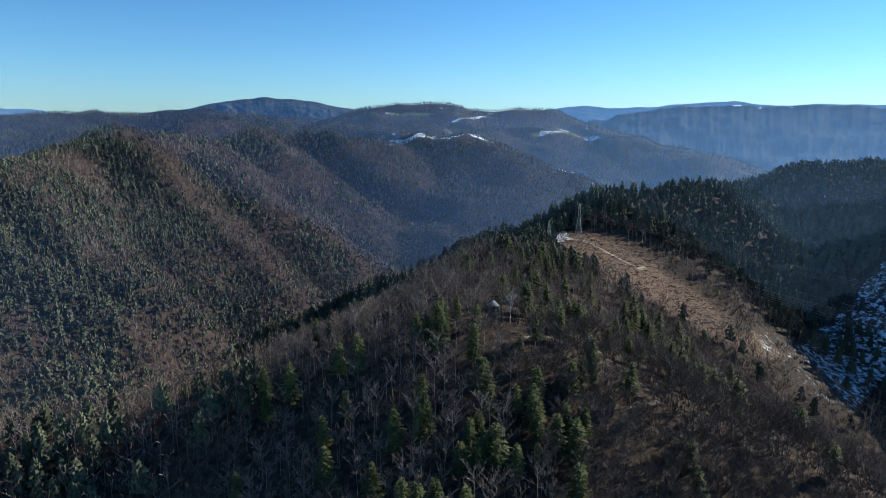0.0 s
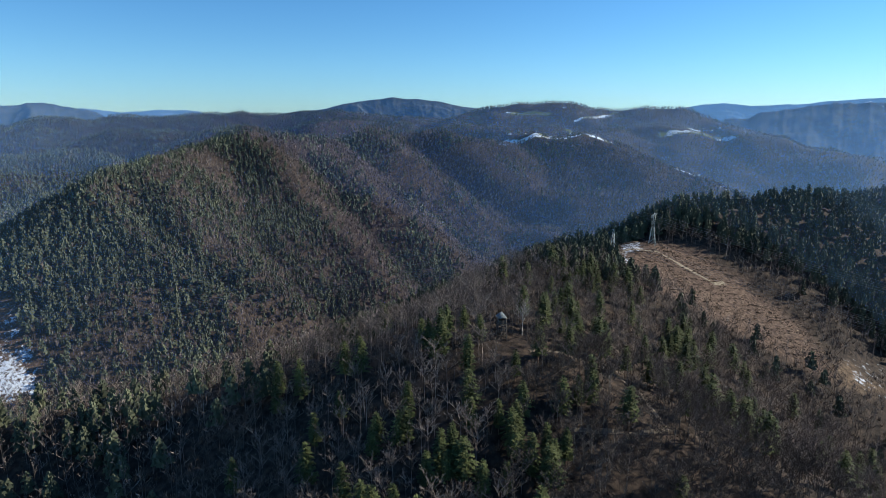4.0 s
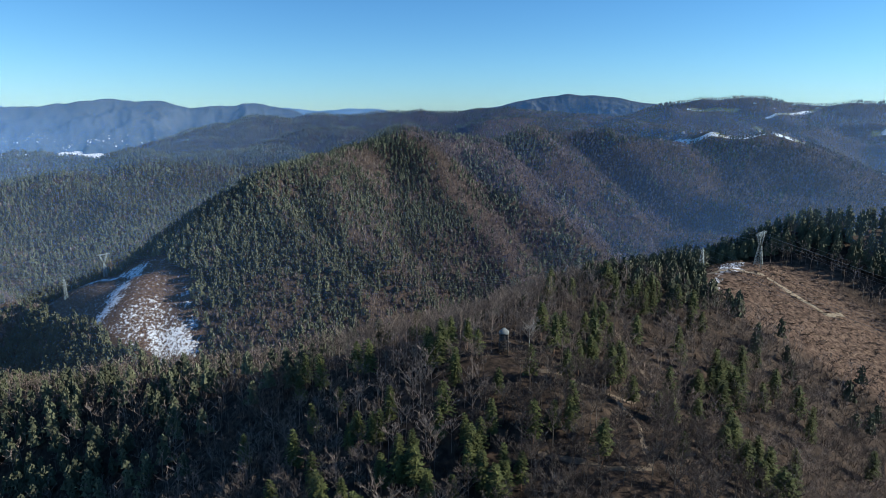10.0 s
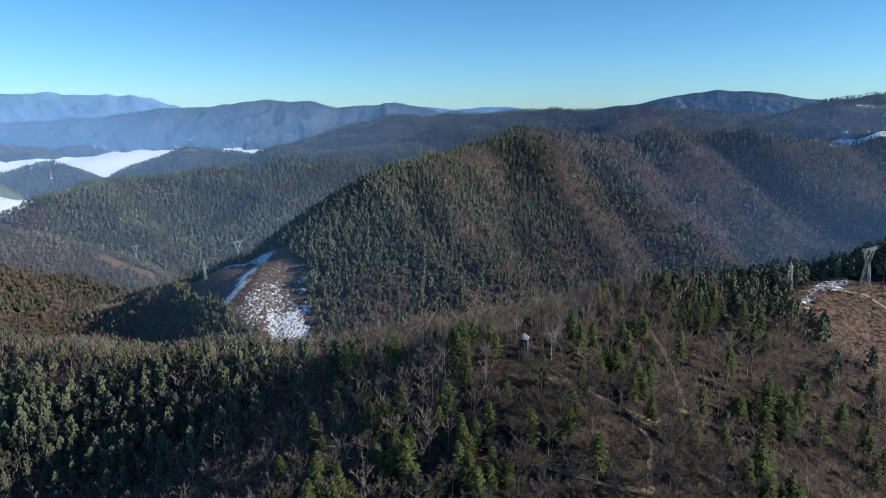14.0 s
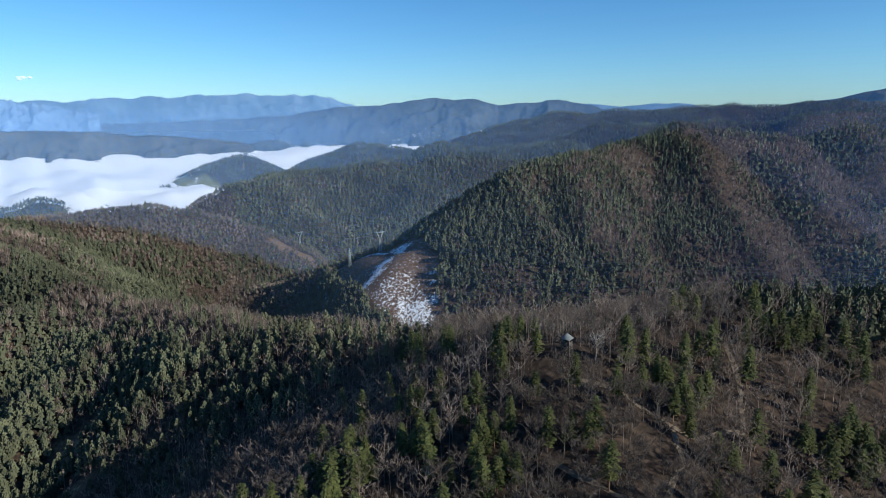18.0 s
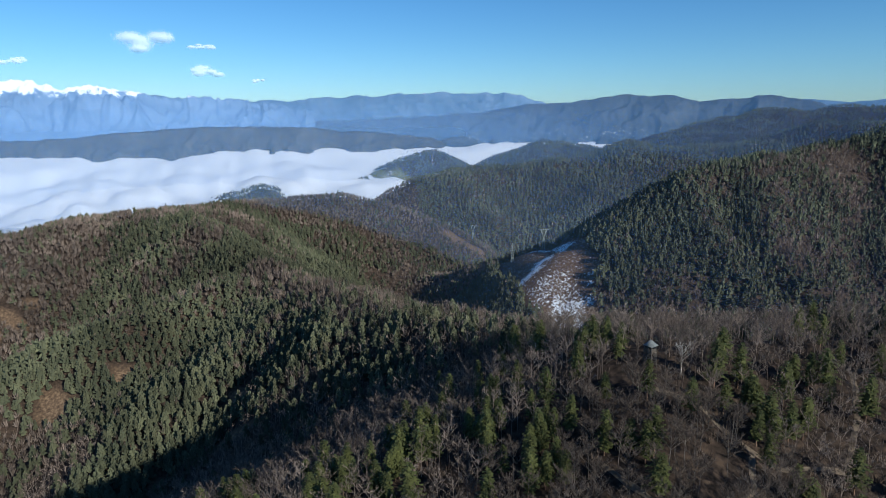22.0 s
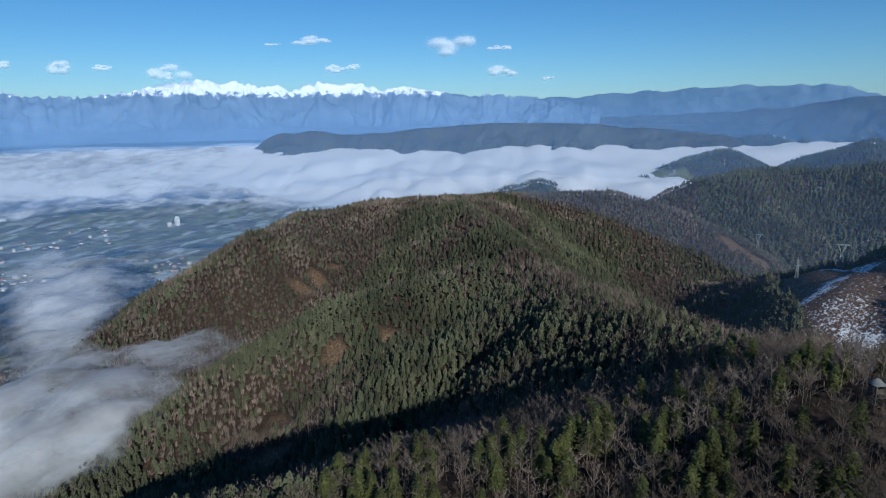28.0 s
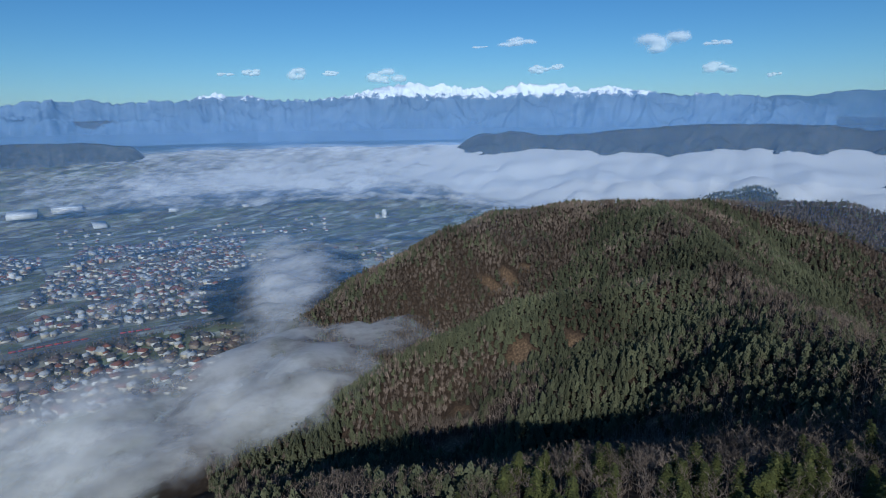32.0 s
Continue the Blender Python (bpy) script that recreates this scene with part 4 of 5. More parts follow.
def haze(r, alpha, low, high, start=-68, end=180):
    # See-through sheet added round EYE; its blue colour imitates haze over distance.
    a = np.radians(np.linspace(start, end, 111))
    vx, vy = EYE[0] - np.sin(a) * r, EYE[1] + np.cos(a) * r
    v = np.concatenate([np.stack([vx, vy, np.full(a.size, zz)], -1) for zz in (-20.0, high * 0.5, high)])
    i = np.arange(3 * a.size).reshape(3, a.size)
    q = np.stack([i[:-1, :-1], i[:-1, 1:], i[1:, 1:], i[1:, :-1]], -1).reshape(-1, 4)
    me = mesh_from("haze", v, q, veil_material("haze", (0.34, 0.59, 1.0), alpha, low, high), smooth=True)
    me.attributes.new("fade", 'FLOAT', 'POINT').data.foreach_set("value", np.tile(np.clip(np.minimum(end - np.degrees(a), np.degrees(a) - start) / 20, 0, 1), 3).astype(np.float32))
    ob = new("haze", me)
    tagged(ob, "thin blue haze sheet curved around the viewpoint", "haze", kind="structure")


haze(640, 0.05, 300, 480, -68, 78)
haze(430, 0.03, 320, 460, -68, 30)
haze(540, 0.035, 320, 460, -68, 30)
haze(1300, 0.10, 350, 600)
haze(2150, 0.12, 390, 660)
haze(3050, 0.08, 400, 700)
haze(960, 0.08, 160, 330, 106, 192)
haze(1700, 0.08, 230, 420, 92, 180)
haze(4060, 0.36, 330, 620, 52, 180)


def fog_material(most, scales=((0.006, 0.9), (0.028, 0.35)), low=0.95, high=1.65, stretch=1.6):
    m = veil_material("valley_fog", (0.93, 0.94, 0.96), 1.0, 0, 1, 0.1)
    nt = m.node_tree
    mx = [n for n in nt.nodes if n.bl_idname == "ShaderNodeMixShader" and n.inputs["Fac"].is_linked][0]
    geo = nt.nodes.new("ShaderNodeNewGeometry")
    at = nt.nodes.new("ShaderNodeAttribute")
    at.attribute_name = "cover"
    total = at.outputs["Fac"]
    for scale, amp in scales:
        mp = nt.nodes.new("ShaderNodeMapping")
        mp.inputs["Scale"].default_value = (1.0, stretch, 1.0)
        mp.inputs["Rotation"].default_value = (0, 0, 0.6)
        no = nt.nodes.new("ShaderNodeTexNoise")
        no.inputs["Scale"].default_value, no.inputs["Detail"].default_value, no.inputs["Roughness"].default_value = scale, 7, 0.6
        nt.links.new(geo.outputs["Position"], mp.inputs["Vector"])
        nt.links.new(mp.outputs["Vector"], no.inputs["Vector"])
        ma = nt.nodes.new("ShaderNodeMath")
        ma.operation, ma.inputs[1].default_value = 'MULTIPLY_ADD', amp
        nt.links.new(no.outputs["Fac"], ma.inputs[0])
        nt.links.new(total, ma.inputs[2])
        total = ma.outputs[0]
    mr = nt.nodes.new("ShaderNodeMapRange")
    mr.interpolation_type = 'SMOOTHSTEP'
    mr.inputs["From Min"].default_value, mr.inputs["From Max"].default_value = low, high
    mr.inputs["To Min"].default_value, mr.inputs["To Max"].default_value = 0.0, most
    nt.links.new(total, mr.inputs["Value"])
    nt.links.new(mr.outputs["Result"], mx.inputs["Fac"])
    return m


M_FOG = fog_material(0.92, ((0.0038, 0.95), (0.012, 0.55), (0.04, 0.22)), 1.08, 1.6, 1.3)
M_BANK = fog_material(0.55, ((0.006, 1.3), (0.018, 0.8), (0.06, 0.35)), 1.5, 2.4, 1.0)


def step(v, a, b):
    s = np.clip((v - a) / (b - a), 0, 1)
    return s * s * (3 - 2 * s)


def fog_cover(x, y):
    """How thick the fog lies: a sea beyond the hills, open over the town, a bank at the foot of the near hill."""
    r = np.hypot(x - EYE[0], y - EYE[1])
    az = np.degrees(np.arctan2(-(x - EYE[0]), y - EYE[1])) % 360
    sea = 1.0 * step(r, 2000, 2900) * step(-az, -122, -103) + step(r, 2700, 3250) * 0.8 * step(-az, -190, -112) * (1 - 0.2 * step(r, 3300, 3900))
    wisps = 0.36 * np.exp(-(((x + 1300) / 600) ** 2 + ((y + 1150) / 400) ** 2))
    return np.clip(np.maximum(sea, wisps), 0, 1.3)


def fog_sheet(lift, thick, least):
    ax = grid_axis(-4300, -1800, -50, 0, 30.0, 40)[:-39]
    ay = grid_axis(-4300, -1900, -350, 2600, 30.0, 45)
    X, Y = np.meshgrid(ax, ay)
    c = fog_cover(X, Y)
    r = np.hypot(X - EYE[0], Y - EYE[1])
    near = np.clip(1.6 - r / 1500, 0, 1)
    small = (r / (r + 1.44e-6 * np.maximum(r - 2500, 0) ** 3)) ** 1.4
    rise = lift * (0.6 + 0.4 * c) * (1 + 0.7 * near) + (30 * np.abs(fbm(X, Y, 170, int(lift), 4)) + 30 * np.maximum(fbm(X, Y, 420, int(lift) + 50, 3), 0)) * (0.3 + c)
    Z = plain(X, Y) + rise * small
    i = np.arange(X.size).reshape(X.shape)
    q = np.stack([i[:-1, :-1], i[:-1, 1:], i[1:, 1:], i[1:, :-1]], -1).reshape(-1, 4)
    q = q[(c.ravel()[q] * thick).max(1) > least]
    me = mesh_from("fog", np.stack([X, Y, Z], -1).reshape(-1, 3), q, M_FOG, smooth=True)
    me.attributes.new("cover", 'FLOAT', 'POINT').data.foreach_set("value", (c * thick).astype(np.float32).ravel())
    tagged(new("fog", me), "white morning fog lying over the valley", "fog", kind="stuff")


BANK = ((-60, -800, 150, 90, 1.1), (-170, -720, 130, 75, 1.1), (-270, -640, 110, 70, 1.1), (-360, -640, 90, 70, 1.1), (-340, -560, 110, 80, 1.0), (-430, -560, 100, 90, 1.05), (-470, -670, 90, 80, 1.0), (-560, -760, 110, 95, 1.0), (-640, -860, 120, 100, 1.0), (-720, -940, 110, 90, 1.0), (-780, -1030, 110, 90, 0.95), (-850, -1020, 100, 80, 1.0), (-600, -690, 90, 70, 1.0), (-760, -1240, 110, 60, 0.75), (-640, -1350, 110, 50, 0.65), (-860, -1120, 100, 70, 0.85), (-540, -1450, 120, 50, 0.5))


def bank_sheet(z, thick):
    """One layer of the fog bank that hugs the foot of the hill."""
    ax, ay = np.arange(-1250, 180, 22.0), np.arange(-1600, -420, 22.0)
    X, Y = np.meshgrid(ax, ay)
    c = np.zeros(X.shape)
    for bx, by, ra, rb, a in BANK:
        c = np.maximum(c, a * np.exp(-((X - bx) / ra) ** 2 - ((Y - by) / rb) ** 2))
    Z = z + 22 * np.abs(fbm(X, Y, 150, int(z), 3)) + 18 * (c - 0.5)
    c = c * np.clip((Z - height(X, Y)) / 16, 0, 1)
    i = np.arange(X.size).reshape(X.shape)
    q = np.stack([i[:-1, :-1], i[:-1, 1:], i[1:, 1:], i[1:, :-1]], -1).reshape(-1, 4)
    q = q[(c.ravel()[q] * thick).max(1) > 0.12]
    me = mesh_from("fog_bank", np.stack([X, Y, Z], -1).reshape(-1, 3), q, M_BANK, smooth=True)
    me.attributes.new("cover", 'FLOAT', 'POINT').data.foreach_set("value", (c * thick).astype(np.float32).ravel())
    tagged(new("fog_bank", me), "grey-white fog drifting up the foot of the hill", "fog", kind="stuff")


for k in range(4):
    bank_sheet(38.0 + 38 * k, 1.1 - 0.07 * k)
fog_sheet(22.0, 1.0, 0.2)
fog_sheet(50.0, 0.9, 0.4)

# ---- small clouds ----


def cloud(p, w, h, seed):
    """A billowing sheet of thin cloud, bulging to the front, ragged at its rim."""
    rng = random.Random(seed)
    U, V = np.meshgrid(np.linspace(-1, 1, 41), np.linspace(-1, 1, 25))
    c = np.zeros(U.shape)
    for i in range(9):
        a = rng.uniform(-.6, .6)
        b, g = rng.uniform(-.45, .35) * (1 - abs(a)), rng.uniform(0.16, 0.34)
        c = np.maximum(c, rng.uniform(0.7, 1.0) * np.exp(-((U - a) / (g * 1.2)) ** 2 - ((V - b) / g) ** 2))
    c *= np.clip((1 - U * U) * 3, 0, 1) * np.clip((1 - V * V) * 3, 0, 1) * np.clip((V + 0.85) * 3, 0, 1)
    v = np.stack([U * w * 0.72, -c * h * 0.5, V * h * 0.95], -1).reshape(-1, 3)
    i = np.arange(U.size).reshape(U.shape)
    q = np.stack([i[:-1, :-1], i[:-1, 1:], i[1:, 1:], i[1:, :-1]], -1).reshape(-1, 4)
    me = mesh_from("cloud", v, q[(c.ravel()[q]).max(1) > 0.05], M_CLOUD, smooth=True)
    me.attributes.new("cover", 'FLOAT', 'POINT').data.foreach_set("value", (c * 1.3).astype(np.float32).ravel())
    ob = new("cloud", me)
    d = Vector((p[0] - EYE[0], p[1] - EYE[1], 0))
    ob.matrix_world = Matrix.Translation(p) @ pose(0, 0, 0, 0, 0, math.degrees(math.atan2(d.y, d.x)) - 90)
    tagged(ob, "small white fair-weather cloud in the blue sky", "cloud", kind="stuff")


M_CLOUD = fog_material(0.5, ((0.03, 0.9), (0.1, 0.5)))
cloud((-4326, -832, 926), 338, 144, 0)
cloud((-4374, -420, 751), 211, 84, 1)
cloud((-4077, -1753, 957), 237, 68, 2)
cloud((-3279, -3090, 761), 144, 84, 3)
cloud((-3073, -3314, 767), 110, 59, 4)
cloud((-3427, -2908, 761), 101, 42, 5)
cloud((-2954, -3431, 750), 101, 34, 6)
cloud((-3646, -2599, 741), 253, 110, 7)
cloud((-4139, -1582, 775), 169, 76, 8)
cloud((-4176, -1470, 788), 93, 51, 9)
cloud((-4370, -466, 906), 144, 42, 10)
cloud((-4385, -119, 689), 76, 34, 11)
cloud((-3976, -1993, 931), 101, 25, 12)


# ---- trail and bare spots ----
M_TRACK = material("pale_dirt_track", [(0.22, 0.17, 0.11), (0.38, 0.30, 0.20)], 0.4, bump=0.3)
M_TRAIL = material("trodden_earth", [(0.11, 0.08, 0.055), (0.21, 0.16, 0.11)], 0.8, bump=0.3)


def sheet_z(px, py):
    """Height of the ground sheet, between its net points."""
    ix, iy = np.clip(np.searchsorted(gx, px) - 1, 0, nx - 2), np.clip(np.searchsorted(gy, py) - 1, 0, ny - 2)
    u, v = (px - gx[ix]) / (gx[ix + 1] - gx[ix]), (py - gy[iy]) / (gy[iy + 1] - gy[iy])
    return GZ[iy, ix] * (1 - u) * (1 - v) + GZ[iy, ix + 1] * u * (1 - v) + GZ[iy + 1, ix] * (1 - u) * v + GZ[iy + 1, ix + 1] * u * v


def ribbon(name, pts, w, mat, label, category):
    pts = np.array(pts, float)
    seg = np.r_[0, np.cumsum(np.hypot(*np.diff(pts, axis=0).T))]
    s = np.arange(0, seg[-1], 2.0)
    px, py = np.interp(s, seg, pts[:, 0]) + 1.5 * wave(s, s * 0, 14, 3), np.interp(s, seg, pts[:, 1]) + 1.5 * wave(s, s * 0 + 50, 14, 4)
    dx, dy = np.gradient(px), np.gradient(py)
    n = np.hypot(dx, dy)
    ww = w * (1 + 0.35 * wave(s, s * 0, 9, 8))
    rows = []
    for k in (-0.5, -0.17, 0.17, 0.5):
        ax, ay = px - dy / n * ww * k, py + dx / n * ww * k
        rows.append(np.stack([ax, ay, sheet_z(ax, ay) + 0.22 - 0.3 * abs(k)], -1))
    v = np.stack(rows, 1).reshape(-1, 3)
    i = np.arange(len(v)).reshape(-1, 4)
    q = np.stack([i[:-1, :-1], i[:-1, 1:], i[1:, 1:], i[1:, :-1]], -1).reshape(-1, 4)
    return tagged(new(name, mesh_from(name, v, q, mat, smooth=True)), label, category, kind="structure")


ribbon("trail", [(30, -2), (42, 8), (58, 14), (66, 18), (70, 40), (55, 62), (40, 78), (50, 110), (70, 150), (84, 190)], 2.0, M_TRAIL, "trodden earth footpath along the ridge", "path")
ribbon("trail", [(58, 14), (72, 4), (80, -14), (68, -24), (45, -30)], 1.8, M_TRAIL, "trodden earth footpath on the slope", "path")
ribbon("track", [(70, 196), (88, 214), (104, 220), (122, 213), (140, 210), (150, 220)], 3.4, M_TRACK, "pale dirt track across the cut strip", "track")

# ---- lookout tower ----


def bar(b, a, c, w, h=None):
    """A square timber from a to c."""
    h = h or w
    a, c = Vector(a), Vector(c)
    d = (c - a).normalized()
    u = d.cross(Vector((0, 0, 1)))
    u = (u if u.length > 1e-3 else Vector((1, 0, 0))).normalized()
    v = d.cross(u)
    n = len(b.v)
    for p in (a, c):
        for i, j in ((-1, -1), (1, -1), (1, 1), (-1, 1)):
            b.v.append(tuple(p + u * i * w / 2 + v * j * h / 2))
    for q in ((0, 1, 5, 4), (1, 2, 6, 5), (2, 3, 7, 6), (3, 0, 4, 7), (3, 2, 1, 0), (4, 5, 6, 7)):
        b.f += [(n + q[0], n + q[1], n + q[2]), (n + q[0], n + q[2], n + q[3])]


def part(name, build, mat, parent, label=""):
    ob = new(name, build.mesh(name, mat))
    ob.parent = parent
    if label:
        ob["label"] = label
    return ob


TX, TY = 19.5, 4.0
TZ = float(height(np.array([TX]), np.array([TY]))[0])
tower = tagged(new("lookout_tower"), "dark timber lookout tower with a grey hipped sheet roof", "tower")
hw, top = 1.5, 364.2 - TZ
eave = top - 1.9
deck = eave - 2.5
for sx in (-1, 1):
    for sy in (-1, 1):
        b = Build()
        bar(b, (sx * hw * 1.12, sy * hw * 1.12, -0.8), (sx * hw, sy * hw, eave), 0.28)
        part("post", b, M_WOOD, tower)
for level in (deck * 0.36, deck * 0.7, deck * 0.97):
    for k in range(4):
        p, q = [(-1, -1), (1, -1), (1, 1), (-1, 1)][k], [(1, -1), (1, 1), (-1, 1), (-1, -1)][k]
        f = 1.12 - 0.12 * level / eave
        b = Build()
        bar(b, (p[0] * hw * f, p[1] * hw * f, level), (q[0] * hw * f, q[1] * hw * f, level), 0.2)
        part("rail", b, M_WOOD, tower)
        b = Build()
        bar(b, (p[0] * hw * f, p[1] * hw * f, level - deck * 0.3), (q[0] * hw * f, q[1] * hw * f, level), 0.17)
        part("brace", b, M_WOOD, tower)
        b = Build()
        bar(b, (q[0] * hw * f, q[1] * hw * f, level - deck * 0.3), (p[0] * hw * f, p[1] * hw * f, level), 0.15)
        part("brace", b, M_WOOD, tower)
for k in range(12):
    b = Build()
    xx = -hw - 0.15 + (2 * hw + 0.3) * (k + 0.5) / 12
    bar(b, (xx, -hw - 0.2, deck), (xx, hw + 0.2, deck), 0.24, 0.06)
    part("deck_board", b, M_WOOD, tower)
for k in range(4):
    p, q = [(-1, -1), (1, -1), (1, 1), (-1, 1)][k], [(1, -1), (1, 1), (-1, 1), (-1, -1)][k]
    for zz in (0.14, 0.42, 0.7, 0.98, 1.26):
        b = Build()
        bar(b, (p[0] * hw, p[1] * hw, deck + zz), (q[0] * hw, q[1] * hw, deck + zz), 0.06, 0.25)
        part("wall_board", b, M_WOOD, tower)
b = Build()
e = hw + 0.42
n0 = [(-e, -e, eave - .1), (e, -e, eave - .1), (e, e, eave - .1), (-e, e, eave - .1), (-0.25, 0, top), (0.25, 0, top), (-e, -e, eave - .22), (e, -e, eave - .22), (e, e, eave - .22), (-e, e, eave - .22)]
b.v = n0
b.f = [(0, 1, 5), (0, 5, 4), (1, 2, 5), (2, 3, 4), (2, 4, 5), (3, 0, 4), (6, 7, 1), (6, 1, 0), (7, 8, 2), (7, 2, 1), (8, 9, 3), (8, 3, 2), (9, 6, 0), (9, 0, 3), (9, 8, 7), (9, 7, 6)]
part("roof", b, M_SHEET, tower, "pale grey hipped sheet-metal roof")
b = Build()
for yy in (-0.35, 0.35):
    bar(b, (hw + 1.6, yy, 0), (hw + 0.1, yy, deck + 0.4), 0.1)
ladder = part("ladder", b, M_WOOD, tower)
for k in range(14):
    b = Build()
    s = (k + 0.5) / 14
    bar(b, (hw + 1.6 - 1.5 * s, -0.35, (deck + 0.4) * s), (hw + 1.6 - 1.5 * s, 0.35, (deck + 0.4) * s), 0.07)
    part("rung", b, M_WOOD, ladder)
tower.matrix_world = pose(TX, TY, TZ, 0, 0, 20)

M_PALE = material("pale_bark", [(0.34, 0.31, 0.27), (0.48, 0.44, 0.38)], 2.0)
pw, pc = bare_tree(901, 13.5, 9, 5, 5, 1.3, 5, 1.2)
pale = tagged(new("pale_tree", pw.mesh("trunk", M_PALE)), "tall pale-barked leafless tree beside the lookout tower", "tree")
part("crown", pc, M_PALE, pale)
pale.matrix_world = pose(27, 12, float(height(np.array([27.0]), np.array([12.0]))[0]), 0, 0, 40)

# ---- power line pylons ----


def lattice_leg(b, a, c, panels, w0, w1, th):
    """Zigzag braces on a four-sided tapering shaft from height a to c with half widths w0 and w1."""
    for k in range(panels):
        z0, z1 = a + (c - a) * k / panels, a + (c - a) * (k + 1) / panels
        f0, f1 = w0 + (w1 - w0) * k / panels, w0 + (w1 - w0) * (k + 1) / panels
        cs = [(-1, -1), (1, -1), (1, 1), (-1, 1)]
        for i in range(4):
            p, q = cs[i], cs[(i + 1) % 4]
            bar(b, (p[0] * f0, p[1] * f0, z0), (q[0] * f1, q[1] * f1, z1), th)
            bar(b, (q[0] * f0, q[1] * f0, z0), (p[0] * f1, p[1] * f1, z1), th)
            bar(b, (p[0] * f1, p[1] * f1, z1), (q[0] * f1, q[1] * f1, z1), th)


def insulators(b, at, n=6):
    x, y, z = at
    b.rod((x, y, z), (x, y, z - 1.8), 0.05, 0.05, 4)
    for k in range(n):
        b.rod((x, y, z - 0.3 - 0.22 * k), (x, y, z - 0.42 - 0.22 * k), 0.16, 0.16, 6)


M_INSUL = material("brown_insulator", [(0.12, 0.07, 0.05), (0.2, 0.12, 0.08)], 3.0, rough=0.3)


def fir_pylon(h, label, fat=1.0):
    """A pointed lattice mast with three pairs of arms along y."""
    def rod(b, a, c, w):
        bar(b, a, c, w * fat)

    root = tagged(new("lattice_pylon"), label, "pylon")
    for sx in (-1, 1):
        for sy in (-1, 1):
            b = Build()
            rod(b, (sx * 2.2, sy * 2.2, -1), (sx * 0.55, sy * 0.55, h * 0.86), 0.22)
            rod(b, (sx * 0.55, sy * 0.55, h * 0.86), (0, 0, h), 0.16)
            part("leg", b, M_STEEL, root)
    b = Build()
    lattice_leg(b, 0, h * 0.86, 8, 2.2, 0.55, 0.11 * fat)
    part("bracing", b, M_STEEL, root)
    ends = []
    for zz, w in ((0.62, 4.6), (0.74, 3.8), (0.86, 3.0)):
        for s in (-1, 1):
            b = Build()
            for xx in (-0.6, 0.6):
                rod(b, (xx, s * 0.7, h * zz), (0, s * w, h * zz), 0.12)
                rod(b, (xx, s * 0.7, h * zz + 1.1), (0, s * w, h * zz), 0.1)
            for k in range(3):
                f = (k + 0.5) / 3
                rod(b, (0.6 - 0.6 * f, s * (0.7 + (w - 0.7) * f), h * zz), (-0.6 + 0.6 * f, s * (0.7 + (w - 0.7) * f), h * zz + 1.1 * (1 - f)), 0.07)
            part("crossarm", b, M_STEEL, root)
            b = Build()
            insulators(b, (0, s * w, h * zz))
            part("insulator", b, M_INSUL, root, "brown insulator string")
            ends.append((0, s * w, h * zz - 1.8))
    ends.append((0, 0, h))
    return root, ends


def cat_pylon(h, label, fat=1.0):
    """A lattice mast that forks into a wide head with a level beam along y."""
    def rod(b, a, c, w):
        bar(b, a, c, w * fat)

    root = tagged(new("lattice_pylon"), label, "pylon")
    waist, half = h * 0.58, 5.6
    for sx in (-1, 1):
        for sy in (-1, 1):
            b = Build()
            rod(b, (sx * 2.4, sy * 2.6, -1), (sx * 0.8, sy * 0.8, waist), 0.24)
            part("leg", b, M_STEEL, root)
            b = Build()
            rod(b, (sx * 0.8, sy * 0.8, waist), (sx * 0.6, sy * half, h * 0.92), 0.2)
            rod(b, (sx * 0.8, sy * 0.2, waist + 1), (sx * 0.6, sy * (half - 1.5), h * 0.92), 0.14)
            part("fork", b, M_STEEL, root)
    b = Build()
    lattice_leg(b, 0, waist, 6, 2.5, 0.8, 0.12 * fat)
    part("bracing", b, M_STEEL, root)
    for s in (-1, 1):
        b = Build()
        for k in range(6):
            f, g = k / 6, (k + 1) / 6
            y0, y1 = 0.5 + (half - 1.2) * f, 0.5 + (half - 1.2) * g
            z0, z1 = waist + (h * 0.92 - waist) * f, waist + (h * 0.92 - waist) * g
            for sx in (-1, 1):
                rod(b, (sx * 0.7, s * (y0 - .4), z0), (sx * 0.7, s * (y1 + .5), z1), 0.09)
            rod(b, (-0.7, s * y0, z0), (0.7, s * y1, z1), 0.09)
        part("fork_bracing", b, M_STEEL, root)
    b = Build()
    for sx in (-1, 1):
        for zz in (h * 0.92, h * 0.92 + 1.2):
            rod(b, (sx * 0.6, -9.5, zz), (sx * 0.6, 9.5, zz), 0.14)
    for k in range(16):
        y0, y1 = -9.5 + 19 * k / 16, -9.5 + 19 * (k + 1) / 16
        za, zb = (h * 0.92, h * 0.92 + 1.2) if k % 2 else (h * 0.92 + 1.2, h * 0.92)
        for sx in (-1, 1):
            rod(b, (sx * 0.6, y0, za), (sx * 0.6, y1, zb), 0.09)
        rod(b, (-0.6, y0, za), (0.6, y1, za), 0.08)
    part("beam", b, M_STEEL, root)
    ends = []
    for s in (-1, 1):
        b = Build()
        rod(b, (0, s * half, h * 0.92 + 1.2), (0, s * half, h), 0.2)
        part("peak", b, M_STEEL, root)
        ends.append((0, s * half, h))
    for yy in (-8.8, 0, 8.8):
        b = Build()
        insulators(b, (0, yy, h * 0.92), 8)
        part("insulator", b, M_INSUL, root, "brown insulator string")
        ends.append((0, yy, h * 0.92 - 1.8))
    return root, ends


